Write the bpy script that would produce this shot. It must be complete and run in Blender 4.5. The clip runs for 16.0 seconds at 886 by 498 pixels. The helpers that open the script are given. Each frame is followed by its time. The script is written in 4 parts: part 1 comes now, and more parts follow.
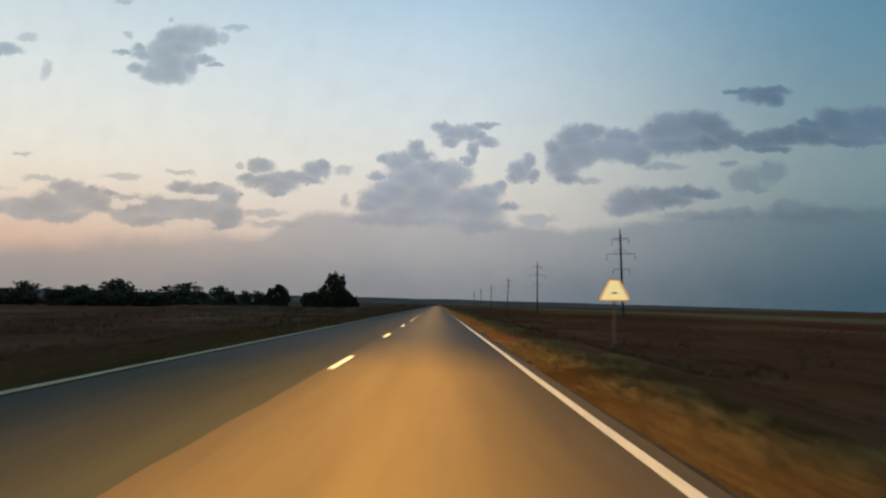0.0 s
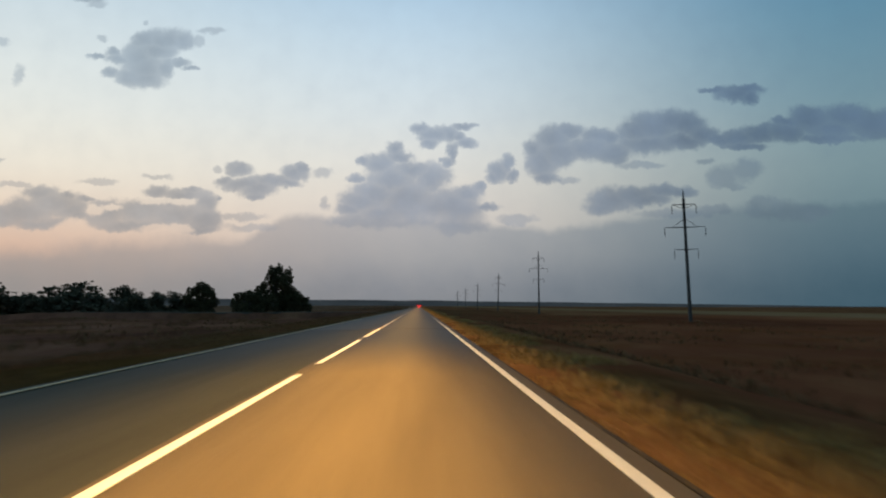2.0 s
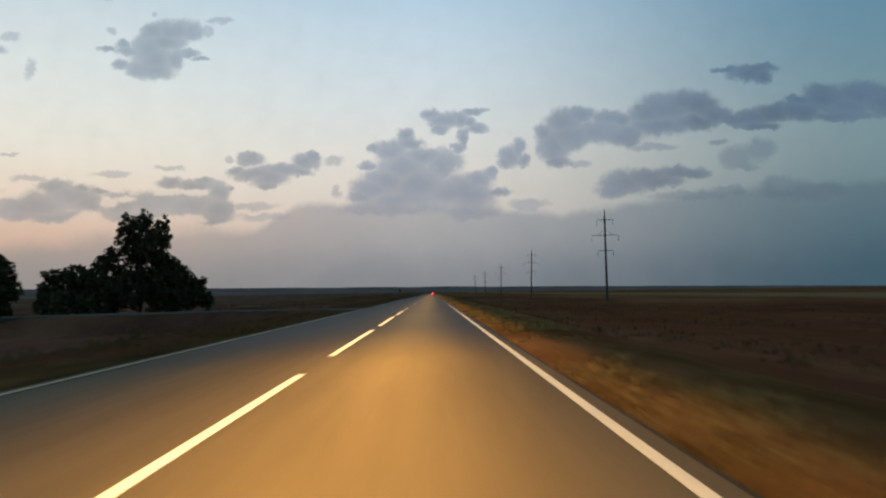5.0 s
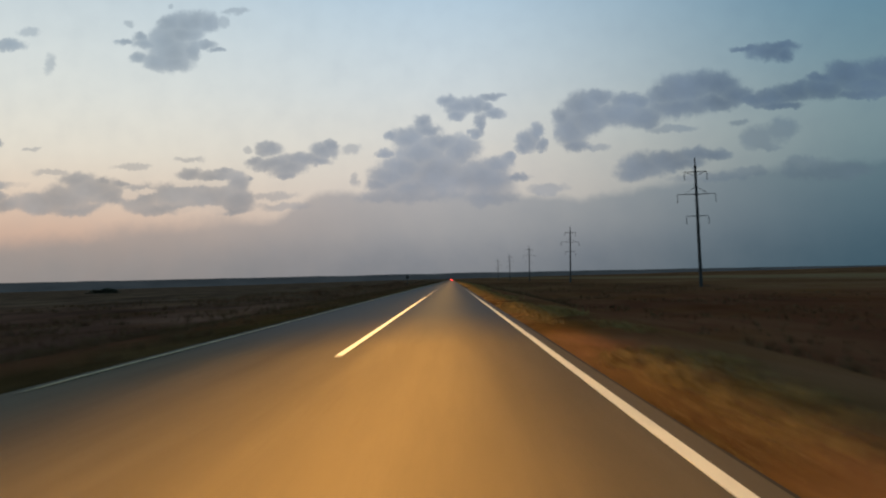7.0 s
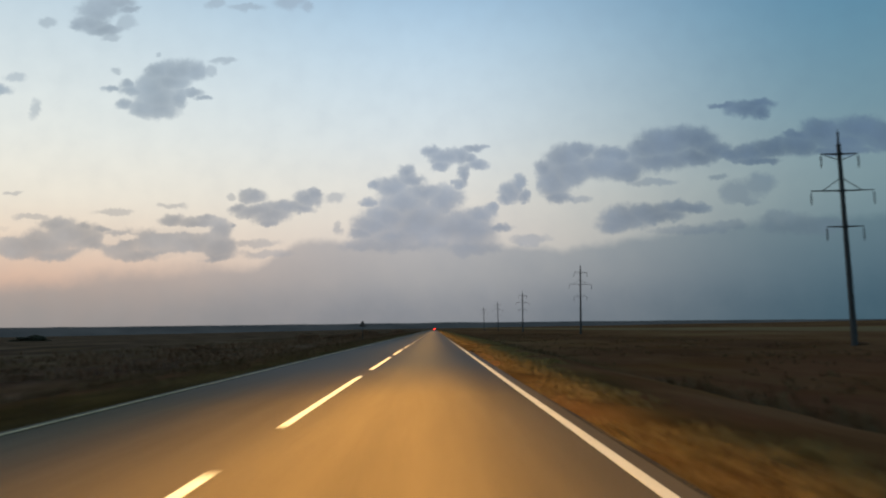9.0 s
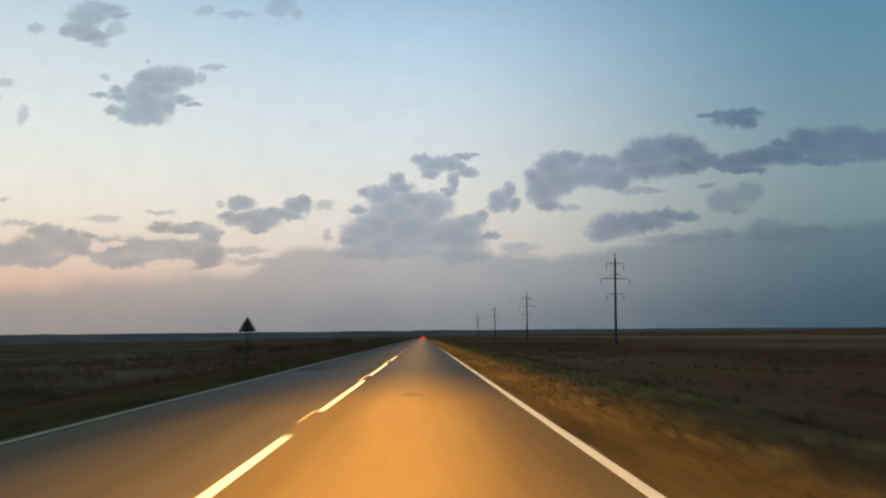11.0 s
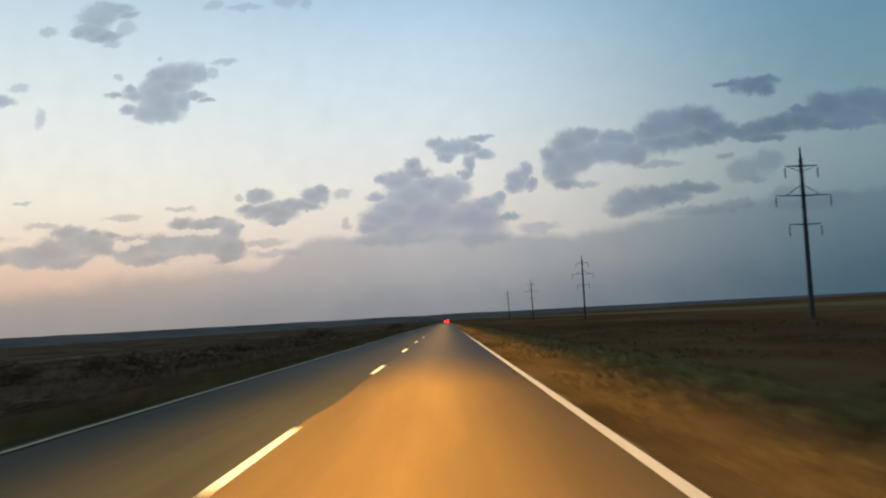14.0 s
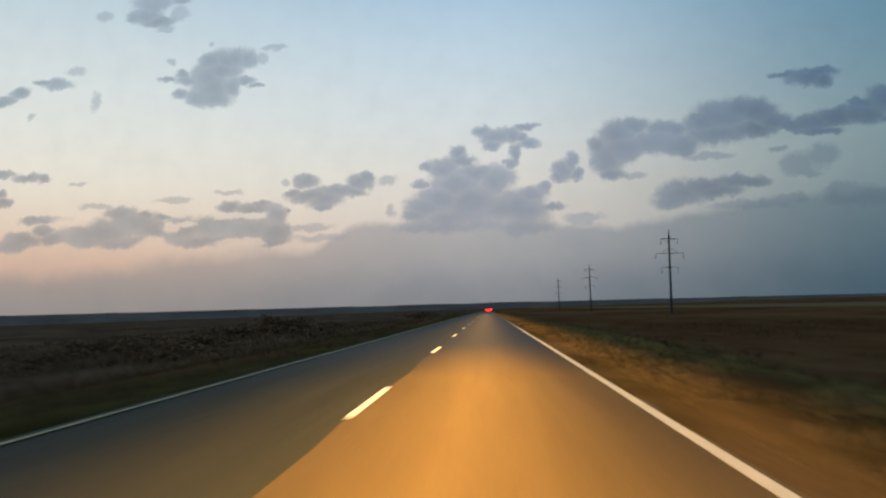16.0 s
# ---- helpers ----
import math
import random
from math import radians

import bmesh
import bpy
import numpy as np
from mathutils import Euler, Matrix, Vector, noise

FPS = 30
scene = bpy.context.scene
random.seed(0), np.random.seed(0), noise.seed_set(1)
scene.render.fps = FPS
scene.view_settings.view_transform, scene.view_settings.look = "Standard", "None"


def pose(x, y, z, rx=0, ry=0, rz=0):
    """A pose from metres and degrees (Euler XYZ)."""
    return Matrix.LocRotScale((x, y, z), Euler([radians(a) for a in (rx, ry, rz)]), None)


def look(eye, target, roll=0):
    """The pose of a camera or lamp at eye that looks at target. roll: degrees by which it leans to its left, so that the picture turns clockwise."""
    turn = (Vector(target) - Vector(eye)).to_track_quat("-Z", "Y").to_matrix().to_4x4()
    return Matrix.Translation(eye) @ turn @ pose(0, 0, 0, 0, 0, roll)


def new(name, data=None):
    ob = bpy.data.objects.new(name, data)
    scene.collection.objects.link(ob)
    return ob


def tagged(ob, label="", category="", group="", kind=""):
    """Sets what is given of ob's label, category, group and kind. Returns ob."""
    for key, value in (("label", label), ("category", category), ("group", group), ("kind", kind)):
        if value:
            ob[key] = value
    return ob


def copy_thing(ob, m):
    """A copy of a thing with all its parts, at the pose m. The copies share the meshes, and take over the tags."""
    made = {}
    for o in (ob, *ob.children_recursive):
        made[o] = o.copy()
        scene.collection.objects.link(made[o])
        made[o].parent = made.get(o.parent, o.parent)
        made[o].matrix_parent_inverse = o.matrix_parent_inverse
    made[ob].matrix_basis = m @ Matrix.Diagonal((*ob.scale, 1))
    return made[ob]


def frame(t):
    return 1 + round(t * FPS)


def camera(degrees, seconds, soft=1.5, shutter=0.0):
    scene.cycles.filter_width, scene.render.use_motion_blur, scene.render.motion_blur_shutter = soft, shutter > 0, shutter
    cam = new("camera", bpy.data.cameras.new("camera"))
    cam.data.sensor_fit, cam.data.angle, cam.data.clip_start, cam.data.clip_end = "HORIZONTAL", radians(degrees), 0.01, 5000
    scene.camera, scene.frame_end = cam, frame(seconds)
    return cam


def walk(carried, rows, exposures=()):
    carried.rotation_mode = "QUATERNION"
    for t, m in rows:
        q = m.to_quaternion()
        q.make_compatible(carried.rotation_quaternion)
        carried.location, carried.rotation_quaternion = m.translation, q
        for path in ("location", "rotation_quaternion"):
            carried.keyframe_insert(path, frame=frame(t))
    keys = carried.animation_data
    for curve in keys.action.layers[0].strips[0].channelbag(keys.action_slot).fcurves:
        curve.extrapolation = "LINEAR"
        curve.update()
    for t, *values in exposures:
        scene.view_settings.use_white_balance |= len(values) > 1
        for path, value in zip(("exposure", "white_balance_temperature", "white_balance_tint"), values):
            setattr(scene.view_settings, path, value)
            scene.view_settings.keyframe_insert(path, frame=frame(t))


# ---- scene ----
cam = camera(60.0, 16.0, soft=2.1, shutter=0.5)
PATH = [
    (0.0, (1.667, 0.000, 1.053), (1.724, 9.973, 1.780), 1.00),
    (0.5, (1.732, 15.099, 1.007), (1.639, 25.068, 1.794), -1.62),
    (1.0, (1.715, 30.183, 1.022), (1.668, 40.151, 1.817), -0.78),
    (1.5, (1.788, 45.240, 1.093), (1.928, 55.210, 1.857), -0.63),
    (2.0, (1.809, 60.255, 1.043), (2.120, 70.222, 1.788), 0.04),
    (2.5, (1.809, 75.215, 1.056), (2.123, 85.182, 1.800), 0.33),
    (3.0, (1.762, 90.105, 1.080), (1.908, 100.082, 1.738), -0.59),
    (3.5, (1.760, 104.912, 1.068), (1.864, 114.885, 1.790), -0.17),
    (4.0, (1.692, 119.622, 1.009), (1.676, 129.606, 1.568), -0.63),
    (4.2, (1.710, 125.476, 1.066), (1.801, 135.459, 1.636), -0.55),
    (6.3, (1.774, 186.083, 1.066), (1.890, 196.070, 1.564), -1.27),
    (6.5, (1.800, 191.793, 1.032), (1.794, 201.782, 1.498), -1.44),
    (7.0, (1.735, 206.041, 1.110), (1.628, 216.033, 1.506), -1.78),
    (7.5, (1.823, 220.257, 1.080), (1.780, 230.238, 1.698), -1.26),
    (8.0, (1.855, 234.455, 1.078), (2.089, 244.415, 1.942), -1.85),
    (8.5, (1.853, 248.646, 0.984), (2.078, 258.596, 1.953), -1.66),
    (8.7, (1.781, 254.322, 1.066), (1.930, 264.271, 2.066), -1.28),
    (10.8, (1.587, 313.965, 1.066), (1.726, 323.903, 2.166), -0.95),
    (11.0, (1.610, 319.655, 1.093), (1.884, 329.587, 2.222), -1.14),
    (11.5, (1.624, 333.890, 1.061), (1.980, 343.802, 2.333), -2.34),
    (12.0, (1.711, 348.146, 1.108), (2.041, 358.071, 2.282), -1.52),
    (12.5, (1.754, 362.423, 1.067), (2.027, 372.374, 2.018), -1.00),
    (13.0, (1.712, 376.720, 1.122), (1.730, 386.687, 1.929), -3.27),
    (13.5, (1.734, 391.034, 1.102), (1.772, 400.948, 2.408), -0.64),
    (14.0, (1.750, 405.363, 1.106), (1.762, 415.320, 2.034), -3.66),
    (14.5, (1.682, 419.703, 1.111), (1.719, 429.651, 2.124), -2.23),
    (15.0, (1.726, 434.051, 1.105), (1.903, 443.992, 2.174), -1.18),
    (15.5, (1.659, 448.406, 1.117), (1.398, 458.351, 2.126), -2.64),
    (16.0, (1.508, 462.763, 1.099), (0.948, 472.715, 1.901), -2.04),
]
EXPOSURES = [(0, 0.05), (0.5, 0), (1, -0.01), (1.5, 0.03), (2, 0.08), (2.5, 0.12), (3, 0.17), (3.5, 0.07), (4, 0.07), (6.5, -0.06), (7, -0.06), (7.5, -0.11), (8, -0.02),
             (8.5, 0.08), (11, 0.1), (11.5, 0.2), (12, 0.18), (12.5, 0.14), (13, 0.13), (13.5, 0), (14, 0.16), (14.5, 0.02), (15.5, 0.08), (16, 0)]
walk(cam, [(t, look(eye, target, roll)) for t, eye, target, roll in PATH], EXPOSURES)
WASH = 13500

# ---------------------------------------------------------------- light
# Dusk: the sun has set beyond the fields on the left; the sky is the main light.
world = bpy.data.worlds.new("dusk_sky")
scene.world = world
world.use_nodes = True
wt = world.node_tree
wt.nodes.clear()


def wnode(kind, **settings):
    n = wt.nodes.new(kind)
    for key, value in settings.items():
        if key == "operation":
            n.operation = value
        elif key == "blend":
            n.blend_type = value
        elif key == "gradient":
            n.gradient_type = value
    return n


def wmath(op, a, b=None, c=None, clamp=False):
    n = wnode("ShaderNodeMath", operation=op)
    n.use_clamp = clamp
    for i, v in enumerate((a, b, c)):
        if v is None:
            continue
        if isinstance(v, (int, float)):
            n.inputs[i].default_value = v
        else:
            wt.links.new(v, n.inputs[i])
    return n.outputs[0]


def wsmooth(value, lo, hi):
    n = wt.nodes.new("ShaderNodeMapRange")
    n.interpolation_type = "SMOOTHSTEP"
    wt.links.new(value, n.inputs[0])
    n.inputs[1].default_value, n.inputs[2].default_value = lo, hi
    return n.outputs[0]


def lin(c):
    """Linear colour from 0..255 screen values."""
    return tuple(((v / 255 + 0.055) / 1.055) ** 2.4 if v > 10 else v / 255 / 12.92 for v in c)


def wramp(value, stops):
    n = wt.nodes.new("ShaderNodeValToRGB")
    r = n.color_ramp
    r.interpolation = "B_SPLINE"
    while len(r.elements) < len(stops):
        r.elements.new(0.5)
    for e, (p, c) in zip(r.elements, stops):
        e.position = p
        e.color = (*lin(c), 1)
    wt.links.new(value, n.inputs[0])
    return n.outputs[0]


def wmix(fac, a, b):
    n = wt.nodes.new("ShaderNodeMix")
    n.data_type = "RGBA"
    if isinstance(fac, (int, float)):
        n.inputs[0].default_value = fac
    else:
        wt.links.new(fac, n.inputs[0])
    for i, v in ((6, a), (7, b)):
        if isinstance(v, tuple):
            n.inputs[i].default_value = (*v, 1)
        else:
            wt.links.new(v, n.inputs[i])
    return n.outputs[2]


coords = wt.nodes.new("ShaderNodeTexCoord")
axes = wt.nodes.new("ShaderNodeSeparateXYZ")
wt.links.new(coords.outputs["Generated"], axes.inputs[0])
sx, sy, sz = axes.outputs
ahead = wmath("MAXIMUM", sy, 0.12)
side = wmath("DIVIDE", sx, ahead)          # sideways slope, 0 along the road
rise = wmath("DIVIDE", sz, ahead)          # upward slope
flat = wmath("SQRT", wmath("ADD", wmath("MULTIPLY", sx, sx), wmath("MULTIPLY", sy, sy)))
height = wmath("DIVIDE", sz, wmath("MAXIMUM", flat, 0.05))

# height 0..0.5 onto the ramps; warm afterglow to the left, deep blue to the right
level = wmath("MULTIPLY", height, 2.0, clamp=True)
glow_side = wramp(level, [(0.0, (181, 155, 146)), (0.10, (204, 171, 151)), (0.16, (215, 184, 163)), (0.23, (228, 208, 188)),
                          (0.33, (234, 227, 211)), (0.48, (227, 230, 224)), (0.68, (206, 219, 224)), (0.84, (187, 207, 219)), (1.0, (158, 186, 209))])
road_side = wramp(level, [(0.0, (190, 184, 178)), (0.15, (205, 196, 186)), (0.22, (214, 205, 196)), (0.28, (218, 211, 202)),
                          (0.36, (222, 219, 211)), (0.5, (212, 221, 224)), (0.68, (194, 214, 227)), (0.84, (172, 201, 223)), (1.0, (136, 172, 202))])
dark_side = wramp(level, [(0.0, (93, 116, 127)), (0.15, (98, 122, 132)), (0.22, (106, 130, 138)), (0.29, (115, 139, 146)),
                          (0.38, (123, 147, 154)), (0.5, (113, 144, 157)), (0.68, (97, 139, 161)), (0.84, (87, 134, 161)), (1.0, (70, 114, 146))])
bank_glow = wramp(level, [(0.0, (142, 138, 136)), (0.05, (148, 143, 140)), (0.12, (160, 151, 146)), (0.2, (178, 162, 153))])
bank_road = wramp(level, [(0.0, (119, 124, 131)), (0.06, (128, 132, 139)), (0.14, (142, 146, 153)), (0.22, (155, 158, 164))])
bank_dark = wramp(level, [(0.0, (57, 84, 98)), (0.06, (63, 89, 103)), (0.14, (76, 101, 114)), (0.22, (89, 113, 124))])
sideways = wmath("DIVIDE", sx, wmath("MAXIMUM", flat, 0.05))
to_left = wsmooth(wmath("MULTIPLY", sideways, -1.0), -0.06, 0.52)
to_right = wsmooth(sideways, -0.04, 0.54)
sky = wmix(to_right, wmix(to_left, road_side, glow_side), dark_side)
behind = wsmooth(wmath("MULTIPLY", sy, -1.0), -0.2, 0.6)
sky = wmix(behind, sky, dark_side)
low_bank = wmix(behind, wmix(to_right, wmix(to_left, bank_road, bank_glow), bank_dark), bank_dark)

# clouds: soft ellipses in slopes, broken up by noise at two scales
plane = wt.nodes.new("ShaderNodeCombineXYZ")
wt.links.new(side, plane.inputs[0])
wt.links.new(rise, plane.inputs[1])


def wnoise(scale, detail, rough):
    n = wt.nodes.new("ShaderNodeTexNoise")
    n.inputs["Scale"].default_value = scale
    n.inputs["Detail"].default_value = detail
    n.inputs["Roughness"].default_value = rough
    wt.links.new(plane.outputs[0], n.inputs["Vector"])
    return n


def wvec(op, a, b):
    n = wnode("ShaderNodeVectorMath", operation=op)
    for i, v in enumerate((a, b)):
        if isinstance(v, tuple):
            n.inputs[i].default_value = v
        else:
            wt.links.new(v, n.inputs[i])
    return n.outputs[0]


warp = wvec("MULTIPLY", wvec("SUBTRACT", wnoise(34.0, 2.0, 0.5).outputs["Color"], (0.5, 0.5, 0.5)), (0.018, 0.015, 0.0))
frayed = wvec("MULTIPLY", wvec("SUBTRACT", wnoise(105.0, 5.0, 0.62).outputs["Color"], (0.5, 0.5, 0.5)), (0.014, 0.011, 0.0))
warped = wvec("ADD", plane.outputs[0], wvec("ADD", warp, frayed))


def cloud(puffs):
    """The density of one cloud from its puffs: middle sideways and up, half width and half height, as slopes."""
    total = None
    for cx, cy, rx, ry in puffs:
        m = wt.nodes.new("ShaderNodeMapping")
        m.inputs["Location"].default_value = (-cx / rx, -cy / ry, 0)
        m.inputs["Scale"].default_value = (1 / rx, 1 / ry, 0)
        wt.links.new(warped, m.inputs["Vector"])
        g = wnode("ShaderNodeTexGradient", gradient="SPHERICAL")
        wt.links.new(m.outputs[0], g.inputs[0])
        d = g.outputs["Fac"]
        total = d if total is None else wmath("SMOOTH_MAX", total, d, 0.22)
    return total


def together(parts):
    total = parts[0]
    for d in parts[1:]:
        total = wmath("MAXIMUM", total, d)
    return total


thick = together([
    cloud([(-0.3624, 0.3118, 0.0431, 0.0374), (-0.3623, 0.2964, 0.0453, 0.0187), (-0.3700, 0.3273, 0.0317, 0.0257), (-0.3344, 0.3512, 0.0476, 0.0234), (-0.3627, 0.3488, 0.0249, 0.0187), (-0.3455, 0.3360, 0.0408, 0.0187), (-0.3120, 0.3492, 0.0181, 0.0187), (-0.4043, 0.3335, 0.0147, 0.0105), (-0.4220, 0.3277, 0.0181, 0.0070), (-0.3967, 0.3241, 0.0249, 0.0105), (-0.4047, 0.3066, 0.0181, 0.0117), (-0.3816, 0.2999, 0.0272, 0.0187), (-0.3148, 0.3199, 0.0227, 0.0094), (-0.3014, 0.3127, 0.0147, 0.0047), (-0.3342, 0.3127, 0.0159, 0.0187)]),      # high cloud on the left
    cloud([(-0.4412, 0.4377, 0.0431, 0.0234), (-0.4226, 0.4452, 0.0408, 0.0117), (-0.4543, 0.4183, 0.0363, 0.0187), (-0.4362, 0.4075, 0.0340, 0.0117), (-0.4022, 0.4351, 0.0227, 0.0082), (-0.4706, 0.4148, 0.0181, 0.0105)]),      # the cloud above it
    cloud([(-0.1881, 0.4743, 0.0363, 0.0234), (-0.1856, 0.4969, 0.0521, 0.0281)]),
    cloud([(-0.4901, 0.1459, 0.0363, 0.0152), (-0.4717, 0.1336, 0.0589, 0.0234), (-0.5092, 0.1228, 0.0702, 0.0234), (-0.5381, 0.1191, 0.0510, 0.0234), (-0.4886, 0.1075, 0.0544, 0.0129), (-0.4497, 0.1226, 0.0363, 0.0199), (-0.4537, 0.1435, 0.0159, 0.0082), (-0.4317, 0.1377, 0.0159, 0.0070), (-0.5451, 0.1119, 0.0340, 0.0140), (-0.5835, 0.1159, 0.0340, 0.0140)]),      # long low clouds over the afterglow
    cloud([(-0.4060, 0.1200, 0.0476, 0.0234), (-0.3623, 0.1233, 0.0612, 0.0210), (-0.3185, 0.1177, 0.0612, 0.0257), (-0.2790, 0.1122, 0.0363, 0.0234), (-0.3332, 0.1336, 0.0657, 0.0094), (-0.3767, 0.1044, 0.0657, 0.0117), (-0.2855, 0.0998, 0.0363, 0.0094), (-0.3406, 0.1487, 0.0261, 0.0117), (-0.3076, 0.1456, 0.0476, 0.0140), (-0.2775, 0.1344, 0.0249, 0.0199), (-0.2966, 0.1528, 0.0204, 0.0070), (-0.2614, 0.1414, 0.0079, 0.0058), (-0.4423, 0.1165, 0.0272, 0.0094)]),
    cloud([(-0.2348, 0.1789, 0.0261, 0.0152), (-0.2304, 0.1585, 0.0476, 0.0117), (-0.2113, 0.1528, 0.0363, 0.0175), (-0.1935, 0.1636, 0.0431, 0.0140), (-0.1639, 0.1733, 0.0283, 0.0164), (-0.1527, 0.1790, 0.0136, 0.0117), (-0.2525, 0.1636, 0.0227, 0.0094), (-0.2158, 0.1424, 0.0204, 0.0070), (-0.1751, 0.1593, 0.0295, 0.0094)]),
    cloud([(-0.0333, 0.2063, 0.0193, 0.0175), (-0.0253, 0.1954, 0.0317, 0.0129), (-0.0524, 0.1855, 0.0317, 0.0210), (-0.0078, 0.1799, 0.0408, 0.0175), (0.0157, 0.1672, 0.0385, 0.0281), (-0.0379, 0.1656, 0.0498, 0.0257), (-0.0731, 0.1891, 0.0136, 0.0094), (-0.0825, 0.1667, 0.0204, 0.0082), (-0.0591, 0.1481, 0.0476, 0.0234), (-0.0163, 0.1395, 0.0634, 0.0397), (-0.0756, 0.1365, 0.0453, 0.0187), (-0.0921, 0.1265, 0.0295, 0.0117), (-0.0353, 0.1176, 0.0997, 0.0210), (0.0220, 0.1265, 0.0521, 0.0351), (0.0430, 0.1334, 0.0453, 0.0304), (0.0561, 0.1241, 0.0498, 0.0327), (0.0628, 0.1479, 0.0295, 0.0187), (0.0795, 0.1565, 0.0113, 0.0117), (0.0890, 0.1307, 0.0272, 0.0082), (0.0704, 0.1088, 0.0295, 0.0152), (0.0458, 0.1035, 0.0408, 0.0140), (-0.0835, 0.1129, 0.0453, 0.0164)]),      # the large one over the road
    cloud([(0.0196, 0.2262, 0.0317, 0.0175), (0.0011, 0.2343, 0.0227, 0.0117), (0.0384, 0.2273, 0.0159, 0.0187), (0.0575, 0.2383, 0.0272, 0.0082), (0.0605, 0.2146, 0.0272, 0.0105), (0.0421, 0.2029, 0.0102, 0.0234), (0.0342, 0.1894, 0.0113, 0.0094), (0.0125, 0.2127, 0.0170, 0.0105), (0.0495, 0.2240, 0.0159, 0.0117)]),
    cloud([(0.1042, 0.1770, 0.0227, 0.0210), (0.1150, 0.1874, 0.0125, 0.0175), (0.1234, 0.1705, 0.0125, 0.0117), (0.0964, 0.1697, 0.0147, 0.0117)]),
    cloud([(0.1610, 0.1908, 0.0295, 0.0351), (0.1504, 0.2078, 0.0227, 0.0187), (0.1773, 0.2209, 0.0385, 0.0257), (0.2005, 0.2318, 0.0295, 0.0164), (0.1878, 0.2023, 0.0476, 0.0257), (0.1668, 0.1694, 0.0204, 0.0117), (0.2221, 0.2091, 0.0521, 0.0257), (0.2388, 0.2270, 0.0408, 0.0152), (0.2538, 0.2236, 0.0215, 0.0152), (0.2558, 0.2037, 0.0476, 0.0199), (0.2877, 0.2335, 0.0363, 0.0257), (0.3108, 0.2407, 0.0521, 0.0292), (0.3356, 0.2478, 0.0408, 0.0245), (0.3536, 0.2435, 0.0408, 0.0257), (0.3018, 0.2148, 0.0589, 0.0199), (0.3515, 0.2212, 0.0476, 0.0152), (0.3788, 0.2313, 0.0306, 0.0175), (0.3982, 0.2247, 0.0272, 0.0105)]),      # the bank on the right
    cloud([(0.4256, 0.2240, 0.0431, 0.0175), (0.4551, 0.2310, 0.0431, 0.0199), (0.4935, 0.2332, 0.0521, 0.0210), (0.4916, 0.2487, 0.0295, 0.0105), (0.5255, 0.2510, 0.0476, 0.0257), (0.5551, 0.2364, 0.0521, 0.0175), (0.5735, 0.2545, 0.0521, 0.0245), (0.6097, 0.2459, 0.0566, 0.0304), (0.5465, 0.2250, 0.0680, 0.0094), (0.6521, 0.2449, 0.0634, 0.0327), (0.4347, 0.2131, 0.0476, 0.0070), (0.4055, 0.2207, 0.0204, 0.0094)]),
    cloud([(0.4266, 0.2844, 0.0453, 0.0175), (0.4378, 0.2912, 0.0385, 0.0105), (0.4462, 0.2793, 0.0170, 0.0140), (0.3947, 0.2898, 0.0317, 0.0070)]),
    cloud([(0.2525, 0.1400, 0.0498, 0.0257), (0.2400, 0.1298, 0.0317, 0.0164), (0.2830, 0.1468, 0.0498, 0.0187), (0.3255, 0.1517, 0.0498, 0.0140), (0.2977, 0.1403, 0.0544, 0.0117), (0.3466, 0.1512, 0.0295, 0.0094)]),
    cloud([(-0.6187, 0.2006, 0.0317, 0.0105), (-0.6603, 0.2080, 0.0431, 0.0082), (-0.5980, 0.1973, 0.0125, 0.0094), (-0.6519, 0.1671, 0.0227, 0.0105), (-0.6600, 0.1783, 0.0170, 0.0094), (-0.7066, 0.1929, 0.0566, 0.0164)]),      # beyond the left end
    cloud([(-0.6309, 0.3192, 0.0227, 0.0129), (-0.6550, 0.3069, 0.0272, 0.0105), (-0.5764, 0.3266, 0.0295, 0.0117), (-0.5973, 0.3309, 0.0204, 0.0058)]),
    cloud([(-0.6055, 0.1404, 0.0385, 0.0094), (-0.5692, 0.1419, 0.0249, 0.0058), (-0.6259, 0.1150, 0.0476, 0.0152), (-0.6433, 0.1080, 0.0453, 0.0140), (-0.5960, 0.1261, 0.0249, 0.0094)]),
])
